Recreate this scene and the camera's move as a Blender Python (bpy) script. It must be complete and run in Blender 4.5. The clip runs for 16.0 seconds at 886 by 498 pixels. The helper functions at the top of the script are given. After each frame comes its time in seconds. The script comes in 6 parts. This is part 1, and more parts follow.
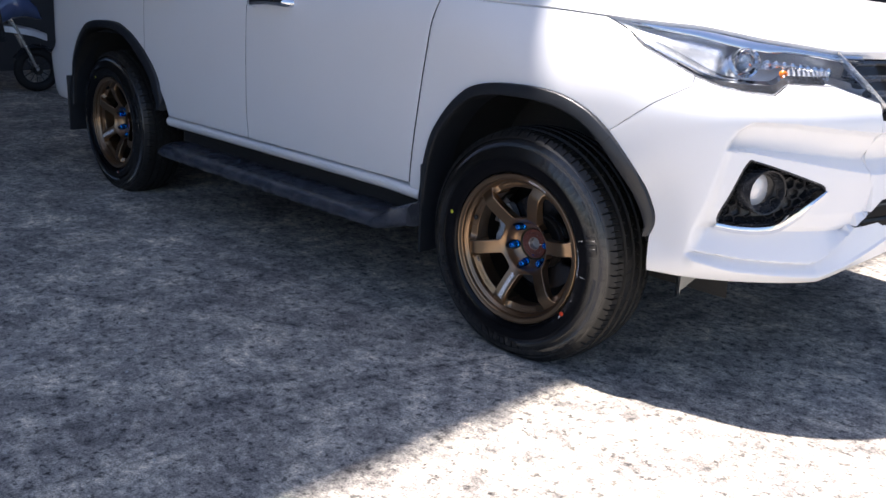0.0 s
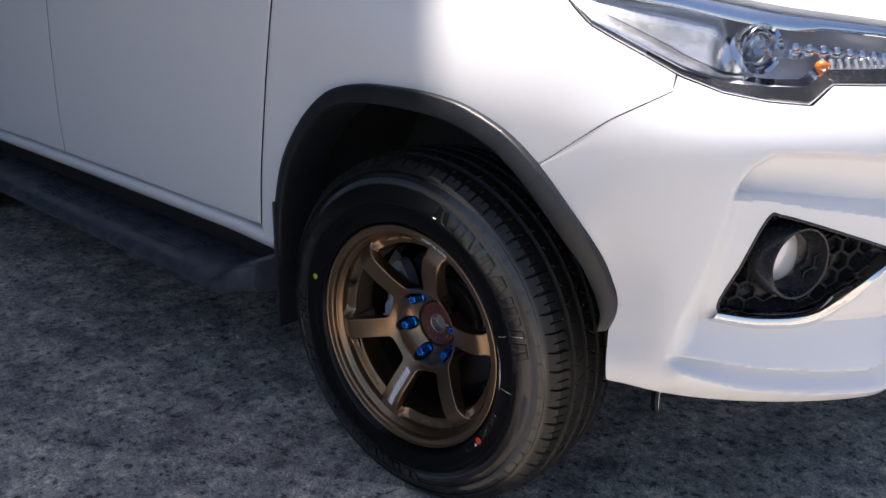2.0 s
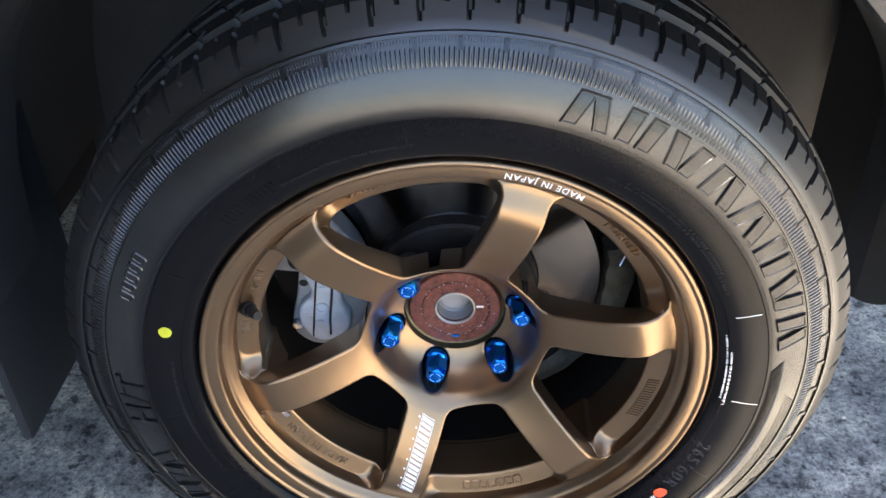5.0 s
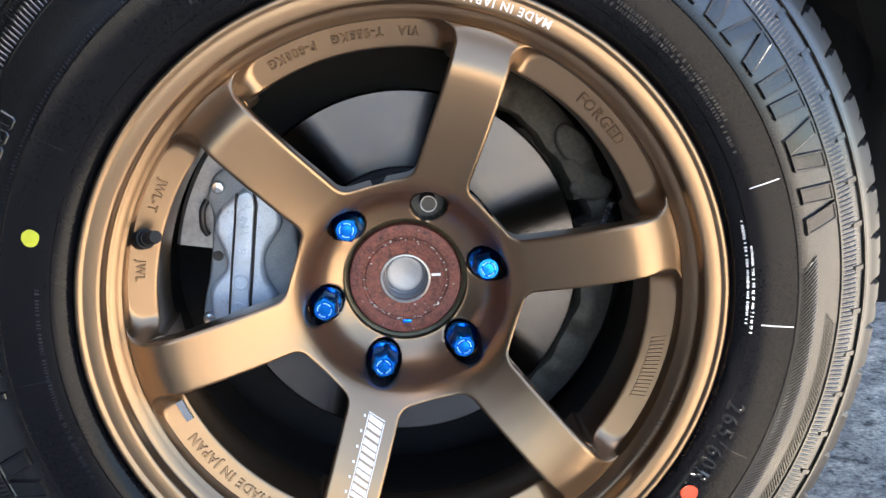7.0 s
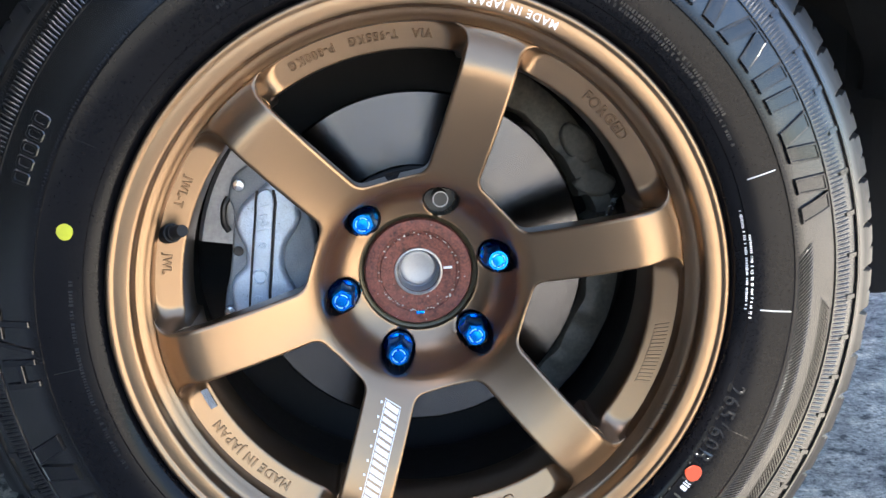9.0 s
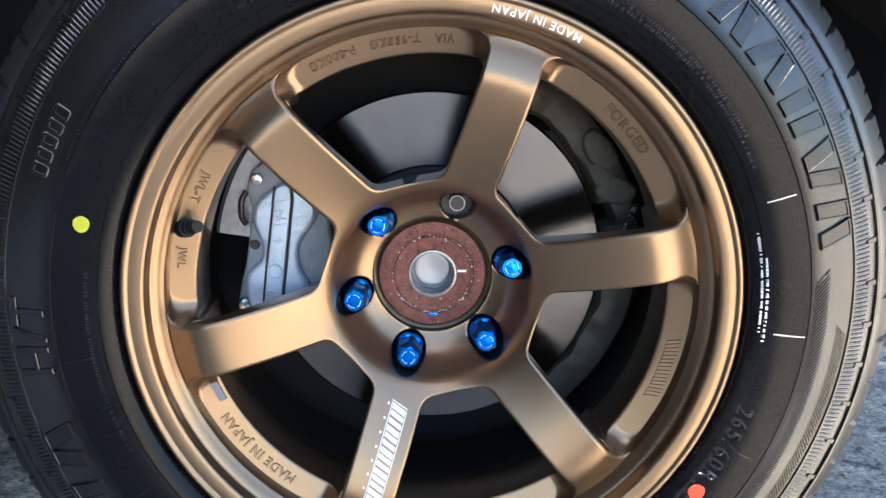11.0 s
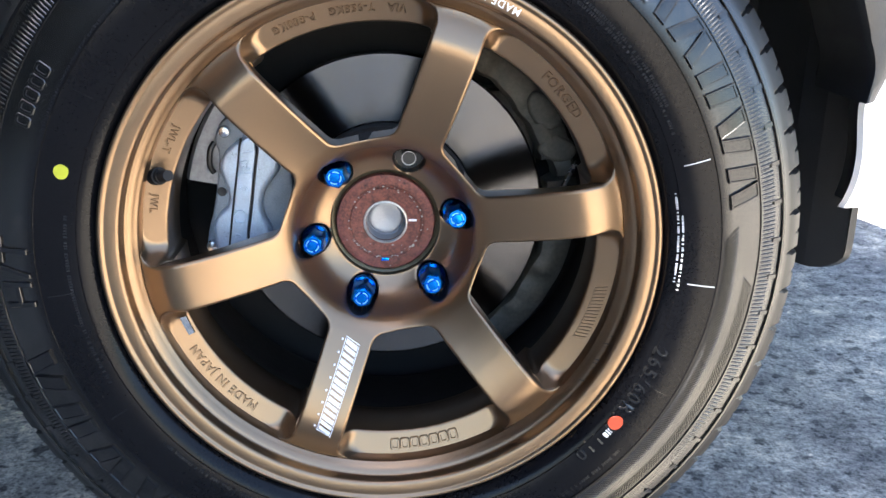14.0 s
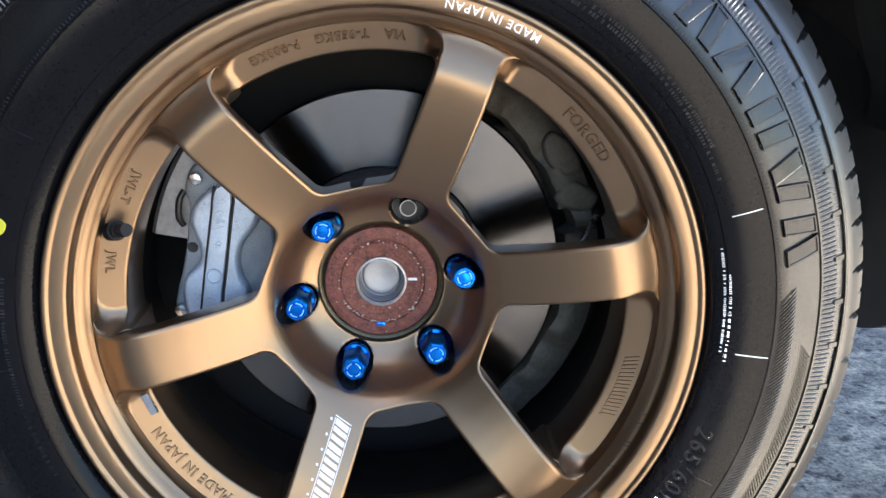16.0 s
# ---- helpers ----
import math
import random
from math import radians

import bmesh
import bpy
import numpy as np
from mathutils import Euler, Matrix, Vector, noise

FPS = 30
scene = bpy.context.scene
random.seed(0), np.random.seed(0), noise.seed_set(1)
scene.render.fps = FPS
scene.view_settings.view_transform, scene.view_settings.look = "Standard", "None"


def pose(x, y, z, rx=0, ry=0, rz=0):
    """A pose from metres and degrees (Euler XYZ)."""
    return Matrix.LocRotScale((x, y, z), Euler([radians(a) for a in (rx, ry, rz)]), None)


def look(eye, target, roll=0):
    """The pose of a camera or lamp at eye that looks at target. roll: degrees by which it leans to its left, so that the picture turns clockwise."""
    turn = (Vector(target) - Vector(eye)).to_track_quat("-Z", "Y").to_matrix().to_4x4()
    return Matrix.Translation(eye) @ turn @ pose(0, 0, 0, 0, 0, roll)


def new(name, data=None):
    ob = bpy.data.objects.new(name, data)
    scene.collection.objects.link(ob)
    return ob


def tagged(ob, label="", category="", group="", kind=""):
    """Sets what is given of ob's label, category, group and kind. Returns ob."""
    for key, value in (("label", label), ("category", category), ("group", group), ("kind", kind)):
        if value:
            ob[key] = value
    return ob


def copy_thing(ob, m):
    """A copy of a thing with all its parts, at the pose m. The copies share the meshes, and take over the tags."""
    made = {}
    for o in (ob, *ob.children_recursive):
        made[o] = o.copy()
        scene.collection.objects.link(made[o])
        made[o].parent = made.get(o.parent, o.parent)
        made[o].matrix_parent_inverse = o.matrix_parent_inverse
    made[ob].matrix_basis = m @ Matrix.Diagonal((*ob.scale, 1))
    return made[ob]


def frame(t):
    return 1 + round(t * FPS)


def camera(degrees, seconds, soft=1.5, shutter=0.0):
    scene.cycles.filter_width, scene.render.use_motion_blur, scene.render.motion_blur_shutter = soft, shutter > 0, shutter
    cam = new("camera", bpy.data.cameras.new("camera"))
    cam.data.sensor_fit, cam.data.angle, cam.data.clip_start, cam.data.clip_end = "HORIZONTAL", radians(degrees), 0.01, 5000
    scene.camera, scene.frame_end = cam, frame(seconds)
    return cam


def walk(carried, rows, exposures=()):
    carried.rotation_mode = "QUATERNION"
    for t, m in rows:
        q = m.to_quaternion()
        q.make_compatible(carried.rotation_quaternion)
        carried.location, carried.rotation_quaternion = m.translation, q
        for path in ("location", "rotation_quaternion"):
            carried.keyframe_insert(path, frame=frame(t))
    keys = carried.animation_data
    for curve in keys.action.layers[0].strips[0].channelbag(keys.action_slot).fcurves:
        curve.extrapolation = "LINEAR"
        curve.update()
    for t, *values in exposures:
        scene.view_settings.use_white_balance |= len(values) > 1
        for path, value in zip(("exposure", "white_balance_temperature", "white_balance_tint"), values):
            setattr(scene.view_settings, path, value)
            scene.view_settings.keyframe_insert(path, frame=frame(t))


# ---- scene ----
cam = camera(51.25, 16.0)
PATH = [
    (0, (1.891, -2.138, 1.196), (1.201, -1.472, 0.913), 2.27),
    (0.5, (1.679, -1.957, 1.203), (1.023, -1.257, 0.922), 1.24),
    (1, (1.553, -1.695, 1.200), (0.908, -0.985, 0.918), 0.23),
    (1.5, (1.445, -1.468, 1.202), (0.780, -0.777, 0.919), 0.46),
    (2, (1.282, -1.234, 1.181), (0.631, -0.549, 0.853), 0.70),
    (2.5, (1.162, -1.016, 1.131), (0.530, -0.348, 0.738), 0.55),
    (3, (1.003, -0.886, 1.104), (0.373, -0.229, 0.691), 0.52),
    (3.2, (0.889, -0.859, 1.088), (0.263, -0.205, 0.664), 0.51),
    (5.3, (0.007, -0.617, 0.950), (0.003, 0.181, 0.348), -2.13),
    (5.5, (0.002, -0.608, 0.834), (0.021, 0.200, 0.245), -2.39),
    (5.7, (-0.011, -0.618, 0.711), (0.106, 1.145, -0.226), -2.2),
    (6, (0.023, -0.634, 0.631), (0.062, 0.306, 0.290), -1.06),
    (6.5, (0.032, -0.651, 0.602), (0.054, 0.304, 0.306), -1.00),
    (7, (0.023, -0.666, 0.565), (0.030, 0.309, 0.343), -2.24),
    (7.5, (0.023, -0.667, 0.561), (0.037, 0.310, 0.347), -3.71),
    (8, (0.021, -0.671, 0.560), (0.034, 0.308, 0.354), -4.57),
    (8.5, (0.016, -0.691, 0.567), (0.025, 0.288, 0.363), -4.89),
    (9, (0.009, -0.703, 0.556), (0.020, 0.275, 0.348), -2.69),
    (9.5, (0.008, -0.711, 0.558), (0.010, 0.269, 0.359), -0.44),
    (9.7, (0.039, -0.693, 0.588), (-0.002, 0.278, 0.351), -1.56),
    (11.8, (0.018, -0.699, 0.584), (0.009, 0.271, 0.341), 0.56),
    (12, (0.027, -0.708, 0.588), (0.021, 0.259, 0.336), 0.75),
    (12.5, (0.047, -0.742, 0.601), (0.052, 0.220, 0.327), 1.17),
    (13, (0.052, -0.760, 0.608), (0.057, 0.198, 0.321), 1.30),
    (13.5, (0.047, -0.764, 0.613), (0.050, 0.192, 0.320), 1.36),
    (14, (0.053, -0.765, 0.614), (0.052, 0.188, 0.312), 1.21),
    (14.5, (0.054, -0.762, 0.614), (0.052, 0.189, 0.307), 0.97),
    (15, (0.048, -0.757, 0.607), (0.045, 0.194, 0.298), 1.05),
    (15.5, (0.043, -0.729, 0.597), (0.040, 0.225, 0.299), 1.15),
    (16, (0.041, -0.648, 0.592), (0.049, 0.319, 0.338), 1.12),
]

# exposure follows the phone's own metering
EXPOSURES = [(0.0, 1.45, 6180, 17), (1.0, 1.45, 6180, 17), (1.5, 1.8, 6180, 17), (2.0, 1.08, 6480, 16.5), (2.5, 1.7, 6180, 17), (3.2, 2.0, 6180, 17), (5.3, 3.36, 6800, 11), (7.0, 3.36, 6540, 11), (8.5, 3.32, 6230, 10), (11.8, 3.32, 6280, 10), (15.3, 3.32, 6280, 10), (16.0, 3.22, 6400, 10)]
walk(cam, [(t, look(eye, target, roll)) for t, eye, target, roll in PATH], EXPOSURES)

# ---- light ----
SUN_TRAVEL = Vector((0.28, 0.05, -1.0)).normalized()
world = bpy.data.worlds.new("sky")
scene.world = world
world.use_nodes = True
wn = world.node_tree.nodes
sky = wn.new("ShaderNodeTexSky")
sky.sky_type = "NISHITA"
sky.sun_disc = False
sky.dust_density = 1.0
sky.sun_elevation = math.asin(-SUN_TRAVEL.z)
sky.sun_rotation = math.atan2(-SUN_TRAVEL.x, -SUN_TRAVEL.y)
wn["Background"].inputs["Strength"].default_value = 0.08
world.node_tree.links.new(sky.outputs["Color"], wn["Background"].inputs["Color"])
sun_data = bpy.data.lights.new("sun", "SUN")
sun_data.energy, sun_data.angle, sun_data.color = 5.0, radians(1.0), (1.0, 0.93, 0.82)
sun = new("sun", sun_data)
sun.matrix_world = Matrix.Translation((0, 0, 9)) @ SUN_TRAVEL.to_track_quat("-Z", "Y").to_matrix().to_4x4()


# ---- materials ----
def material(name, base, rough=0.5, metal=0.0, var=0.12, scale=18.0, fine=180.0, bump=0.0, rvar=0.06, coat=0.0, coat_rough=0.04,
             spec=0.5, tint=None):
    """A surface with colour and gloss that vary at two scales, and fine relief."""
    m = bpy.data.materials.new(name)
    m.use_nodes = True
    n, l = m.node_tree.nodes, m.node_tree.links
    b = n["Principled BSDF"]
    tc = n.new("ShaderNodeTexCoord")
    big, small = n.new("ShaderNodeTexNoise"), n.new("ShaderNodeTexNoise")
    for t, s in ((big, scale), (small, fine)):
        t.inputs["Scale"].default_value, t.inputs["Detail"].default_value = s, 5
        l.new(tc.outputs["Object"], t.inputs["Vector"])
    mixer = n.new("ShaderNodeMix")
    mixer.data_type = "RGBA"
    lo = [c * (1 - var) for c in base]
    hi = [min(1, c * (1 + var)) for c in (tint or base)]
    mixer.inputs["A"].default_value, mixer.inputs["B"].default_value = (*lo, 1), (*hi, 1)
    both = n.new("ShaderNodeMath")
    both.operation = "MULTIPLY_ADD"
    l.new(small.outputs["Fac"], both.inputs[0])
    both.inputs[1].default_value = 0.5
    half = n.new("ShaderNodeMath")
    half.operation = "MULTIPLY"
    half.inputs[1].default_value = 0.5
    l.new(big.outputs["Fac"], half.inputs[0])
    l.new(half.outputs[0], both.inputs[2])
    spread = n.new("ShaderNodeMapRange")
    spread.inputs["From Min"].default_value, spread.inputs["From Max"].default_value = 0.32, 0.68
    l.new(both.outputs[0], spread.inputs["Value"])
    l.new(spread.outputs[0], mixer.inputs["Factor"])
    l.new(mixer.outputs["Result"], b.inputs["Base Color"])
    rr = n.new("ShaderNodeMapRange")
    rr.inputs["To Min"].default_value, rr.inputs["To Max"].default_value = max(0.02, rough - rvar), rough + rvar
    l.new(spread.outputs[0], rr.inputs["Value"])
    l.new(rr.outputs[0], b.inputs["Roughness"])
    b.inputs["Metallic"].default_value = metal
    b.inputs["Specular IOR Level"].default_value = spec
    b.inputs["Coat Weight"].default_value, b.inputs["Coat Roughness"].default_value = coat, coat_rough
    if bump:
        bp = n.new("ShaderNodeBump")
        bp.inputs["Strength"].default_value, bp.inputs["Distance"].default_value = bump, 0.001
        l.new(small.outputs["Fac"], bp.inputs["Height"])
        l.new(bp.outputs[0], b.inputs["Normal"])
    return m


def ground_material():
    m = bpy.data.materials.new("stained_concrete")
    m.use_nodes = True
    n, l = m.node_tree.nodes, m.node_tree.links
    b = n["Principled BSDF"]
    tc = n.new("ShaderNodeTexCoord")

    def tex(s, detail=6, rough=0.6):
        t = n.new("ShaderNodeTexNoise")
        t.inputs["Scale"].default_value, t.inputs["Detail"].default_value, t.inputs["Roughness"].default_value = s, detail, rough
        l.new(tc.outputs["Object"], t.inputs["Vector"])
        return t

    def ramp(src, stops):
        r = n.new("ShaderNodeValToRGB")
        e = r.color_ramp.elements
        e[0].position, e[0].color = stops[0][0], (*stops[0][1], 1)
        e[1].position, e[1].color = stops[-1][0], (*stops[-1][1], 1)
        for p, c in stops[1:-1]:
            x = e.new(p)
            x.color = (*c, 1)
        l.new(src, r.inputs["Fac"])
        return r.outputs["Color"]

    def mix(kind, fac, a, c):
        x = n.new("ShaderNodeMix")
        x.data_type, x.blend_type = "RGBA", kind
        x.inputs["Factor"].default_value = fac
        l.new(a, x.inputs["A"])
        l.new(c, x.inputs["B"])
        return x.outputs["Result"]

    g = GROUND_GREY

    def specks(scale, radius, share, inside):
        """Scattered small spots: those cells whose random value passes the share."""
        v = n.new("ShaderNodeTexVoronoi")
        v.inputs["Scale"].default_value = scale
        l.new(tc.outputs["Object"], v.inputs["Vector"])
        split = n.new("ShaderNodeSeparateColor")
        l.new(v.outputs["Color"], split.inputs[0])
        near, few, both = n.new("ShaderNodeMath"), n.new("ShaderNodeMath"), n.new("ShaderNodeMath")
        near.operation, few.operation, both.operation = "LESS_THAN", "LESS_THAN", "MULTIPLY"
        near.inputs[1].default_value, few.inputs[1].default_value = radius, share
        l.new(v.outputs["Distance"], near.inputs[0])
        l.new(split.outputs[0], few.inputs[0])
        l.new(near.outputs[0], both.inputs[0])
        l.new(few.outputs[0], both.inputs[1])
        return ramp(both.outputs[0], [(0.0, (1, 1, 1)), (1.0, inside)])

    broad = ramp(tex(1.3, 5, 0.55).outputs["Fac"], [(0.34, (g * 0.74, g * 0.69, g * 0.64)), (0.5, (g * 1.12, g * 1.04, g * 0.92)), (0.68, (g * 1.36, g * 1.26, g * 1.12))])
    worn = ramp(tex(4.6, 10, 0.66).outputs["Fac"], [(0.41, (0.78, 0.78, 0.80)), (0.52, (1.0, 1.0, 1.0)), (0.59, (1.34, 1.31, 1.25)), (0.69, (1.66, 1.61, 1.52))])
    oily = ramp(tex(9.0, 8, 0.65).outputs["Fac"], [(0.34, (0.55, 0.55, 0.57)), (0.46, (1, 1, 1))])
    mottle = ramp(tex(52, 9, 0.72).outputs["Fac"], [(0.36, (0.46, 0.46, 0.47)), (0.46, (0.86, 0.86, 0.86)), (0.55, (1.06, 1.06, 1.05)), (0.66, (1.42, 1.40, 1.35))])
    grain = ramp(tex(160, 6, 0.8).outputs["Fac"], [(0.40, (0.48, 0.48, 0.49)), (0.49, (0.95, 0.95, 0.95)), (0.61, (1.36, 1.35, 1.31))])
    chips = ramp(tex(17, 12, 0.74).outputs["Fac"], [(0.40, (0.50, 0.50, 0.51)), (0.47, (0.82, 0.82, 0.83)), (0.53, (1.12, 1.10, 1.07)), (0.57, (1.60, 1.56, 1.48)), (0.66, (1.95, 1.90, 1.80))])
    pits = ramp(tex(34, 5, 0.6).outputs["Fac"], [(0.37, (0.40, 0.40, 0.41)), (0.42, (1, 1, 1))])
    c = mix("MULTIPLY", 1, broad, worn)
    c = mix("MULTIPLY", 0.6, c, chips)
    c = mix("MULTIPLY", 1, c, pits)
    c = mix("MULTIPLY", 1, c, oily)
    c = mix("MULTIPLY", 0.95, c, mottle)
    c = mix("MULTIPLY", 1.0, c, grain)
    c = mix("MULTIPLY", 1, c, specks(26, 0.12, 0.10, (1.7, 1.68, 1.6)))
    c = mix("MULTIPLY", 1, c, specks(41, 0.20, 0.16, (0.42, 0.42, 0.43)))
    c = mix("MULTIPLY", 1, c, specks(120, 0.30, 0.22, (0.50, 0.50, 0.51)))
    l.new(c, b.inputs["Base Color"])
    b.inputs["Roughness"].default_value = 0.82
    b.inputs["Specular IOR Level"].default_value = 0.3
    bp = n.new("ShaderNodeBump")
    bp.inputs["Strength"].default_value, bp.inputs["Distance"].default_value = 0.35, 0.003
    l.new(c, bp.inputs["Height"])
    l.new(bp.outputs[0], b.inputs["Normal"])
    return m


def tyre_material():
    """Dressed rubber: fine radial ribs in two bands of the sidewall, moulded rings, dust towards the tread."""
    m = material("tyre_rubber", (0.0045, 0.0045, 0.0055), rough=0.18, var=0.3, scale=9, fine=420, bump=0.06, rvar=0.04, spec=0.6)
    n, l = m.node_tree.nodes, m.node_tree.links
    b = n["Principled BSDF"]
    tc = [x for x in n if x.type == "TEX_COORD"][0]
    sep = n.new("ShaderNodeSeparateXYZ")
    l.new(tc.outputs["Object"], sep.inputs[0])

    def calc(op, a, c=None):
        x = n.new("ShaderNodeMath")
        x.operation = op
        for i, s in enumerate((a, c)):
            if s is None:
                continue
            if isinstance(s, (int, float)):
                x.inputs[i].default_value = s
            else:
                l.new(s, x.inputs[i])
        return x.outputs[0]

    rad = calc("SQRT", calc("ADD", calc("MULTIPLY", sep.outputs["X"], sep.outputs["X"]), calc("MULTIPLY", sep.outputs["Z"], sep.outputs["Z"])))
    dust = calc("MULTIPLY", calc("MINIMUM", calc("MULTIPLY", calc("MAXIMUM", calc("SUBTRACT", rad, 0.2934), 0.0), 90.0), 1.0), calc("ADD", calc("MULTIPLY", [x for x in n if x.type == "TEX_NOISE"][0].outputs["Fac"], 0.8), 0.45))
    powder = n.new("ShaderNodeMix")
    powder.data_type = "RGBA"
    l.new(dust, powder.inputs["Factor"])
    l.new(b.inputs["Base Color"].links[0].from_socket, powder.inputs["A"])
    powder.inputs["B"].default_value = (0.007, 0.0067, 0.0060, 1)
    l.new(powder.outputs["Result"], b.inputs["Base Color"])
    dull = n.new("ShaderNodeMapRange")
    l.new(dust, dull.inputs["Value"])
    l.new(b.inputs["Roughness"].links[0].from_socket, dull.inputs["To Min"])
    dull.inputs["To Max"].default_value = 0.25
    l.new(dull.outputs[0], b.inputs["Roughness"])
    sheen = n.new("ShaderNodeMapRange")
    l.new(dust, sheen.inputs["Value"])
    sheen.inputs["To Min"].default_value, sheen.inputs["To Max"].default_value = 0.16, 1.0
    # the tread, scrubbed by the road, is duller than the dressed sidewall
    tread = n.new("ShaderNodeMapRange")
    l.new(rad, tread.inputs["Value"])
    tread.inputs["From Min"].default_value, tread.inputs["From Max"].default_value = 0.356, 0.364
    l.new(sheen.outputs[0], tread.inputs["To Min"])
    tread.inputs["To Max"].default_value = 0.42
    l.new(tread.outputs[0], b.inputs["Specular IOR Level"])
    scrub = n.new("ShaderNodeMapRange")
    l.new(rad, scrub.inputs["Value"])
    scrub.inputs["From Min"].default_value, scrub.inputs["From Max"].default_value = 0.356, 0.364
    l.new(dull.outputs[0], scrub.inputs["To Min"])
    scrub.inputs["To Max"].default_value = 0.5
    l.new(scrub.outputs[0], b.inputs["Roughness"])
    return m


def clear_cover():
    """Thin clear polycarbonate: see-through, with gloss by Fresnel."""
    m = bpy.data.materials.new("clear_cover")
    m.use_nodes = True
    n, l = m.node_tree.nodes, m.node_tree.links
    n.remove(n["Principled BSDF"])
    t, g, x, f = n.new("ShaderNodeBsdfTransparent"), n.new("ShaderNodeBsdfGlossy"), n.new("ShaderNodeMixShader"), n.new("ShaderNodeFresnel")
    t.inputs["Color"].default_value = (0.94, 0.95, 0.96, 1)
    g.inputs["Roughness"].default_value = 0.03
    f.inputs["IOR"].default_value = 1.5
    l.new(f.outputs[0], x.inputs[0])
    l.new(t.outputs[0], x.inputs[1])
    l.new(g.outputs[0], x.inputs[2])
    l.new(x.outputs[0], n["Material Output"].inputs["Surface"])
    return m


GROUND_GREY = 0.36
M_GROUND = ground_material()
M_WHITE = material("white_pearl_paint", (0.78, 0.785, 0.80), rough=0.32, var=0.02, scale=3, fine=900, rvar=0.03, coat=0.7, coat_rough=0.14)
M_PLASTIC = material("black_textured_plastic", (0.017, 0.019, 0.023), rough=0.38, var=0.2, scale=25, fine=700, bump=0.3, rvar=0.08)
M_BOARD = material("grey_black_step_plastic", (0.042, 0.047, 0.060), rough=0.27, var=0.08, scale=14, fine=600, bump=0.3, rvar=0.1)
M_DARK = material("dark_underbody", (0.012, 0.012, 0.013), rough=0.8, var=0.3, scale=12)
M_LINER = material("dusty_wheel_liner", (0.028, 0.027, 0.026), rough=0.7, var=0.4, scale=15, fine=200, bump=0.3)
M_TYRE = tyre_material()
M_BRONZE = material("matte_bronze_paint", (0.256, 0.160, 0.085), rough=0.31, metal=0.95, var=0.05, scale=8, fine=1500, bump=0.06, rvar=0.03, coat=0.8, coat_rough=0.36)
# barrel coloured near black for the shade behind the spokes
M_BARREL = material("shade_black_barrel", (0.016, 0.013, 0.011), rough=0.6, metal=0.2, var=0.2, scale=20)
M_BLUE = material("blue_anodised_metal", (0.010, 0.26, 1.0), rough=0.22, metal=1.0, var=0.1, scale=60, fine=900)
M_NUTRING = material("worn_pale_blue", (0.25, 0.62, 1.0), rough=0.35, metal=0.4, var=0.1, scale=90)
M_RUST = material("rusty_brown_hub", (0.055, 0.020, 0.017), tint=(0.16, 0.050, 0.035), rough=0.45, metal=0.35, var=0.5, scale=130, fine=420, bump=0.7, rvar=0.15)
M_OLIVE = material("greasy_hub_ring", (0.09, 0.075, 0.045), rough=0.35, metal=0.6, var=0.3, scale=70, fine=300, bump=0.3)
M_STEEL = material("brushed_disc_steel", (0.095, 0.095, 0.10), rough=0.22, metal=1.0, var=0.08, scale=30, fine=160, rvar=0.05)
M_MARK = material("glossy_raised_rubber", (0.008, 0.008, 0.0085), rough=0.14, var=0.2, scale=40, fine=500, rvar=0.05, spec=0.6)
_n, _l = M_STEEL.node_tree.nodes, M_STEEL.node_tree.links
_t = _n.new("ShaderNodeTangent")
_t.direction_type, _t.axis = "RADIAL", "Y"
_l.new(_t.outputs[0], _n["Principled BSDF"].inputs["Tangent"])
_n["Principled BSDF"].inputs["Anisotropic"].default_value = 0.9
_n["Principled BSDF"].inputs["Anisotropic Rotation"].default_value = 0.25
# fine concentric turning marks
_tc = [x for x in _n if x.type == "TEX_COORD"][0]
_sc, _ln, _ns, _bp = _n.new("ShaderNodeVectorMath"), _n.new("ShaderNodeVectorMath"), _n.new("ShaderNodeTexNoise"), _n.new("ShaderNodeBump")
_sc.operation, _ln.operation = "MULTIPLY", "LENGTH"
_sc.inputs[1].default_value = (1, 0, 1)
_ns.noise_dimensions = "1D"
_ns.inputs["Scale"].default_value, _ns.inputs["Detail"].default_value = 900, 3
_l.new(_tc.outputs["Object"], _sc.inputs[0])
_l.new(_sc.outputs[0], _ln.inputs[0])
_l.new(_ln.outputs["Value"], _ns.inputs["W"])
_l.new(_ns.outputs["Fac"], _bp.inputs["Height"])
_bp.inputs["Strength"].default_value, _bp.inputs["Distance"].default_value = 0.12, 0.0005
_l.new(_bp.outputs[0], _n["Principled BSDF"].inputs["Normal"])
M_CAP = material("satin_axle_steel", (0.36, 0.36, 0.37), rough=0.46, metal=0.85, var=0.1, scale=80, fine=600)
M_CALIPER_DARK = material("dark_cast_aluminium", (0.24, 0.26, 0.28), rough=0.5, metal=0.3, var=0.3, scale=60, fine=700, bump=0.5, rvar=0.1)
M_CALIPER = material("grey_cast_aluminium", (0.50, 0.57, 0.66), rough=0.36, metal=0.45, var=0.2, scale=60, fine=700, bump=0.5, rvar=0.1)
M_SHIELD = material("dusty_backing_plate", (0.085, 0.078, 0.063), rough=0.6, metal=0.3, var=0.45, scale=26, fine=260, bump=0.4)
M_HAT = material("dull_rusty_disc_hat", (0.035, 0.03, 0.028), rough=0.6, metal=0.4, var=0.4, scale=40, fine=260, bump=0.3)
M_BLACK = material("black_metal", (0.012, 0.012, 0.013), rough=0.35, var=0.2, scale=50)
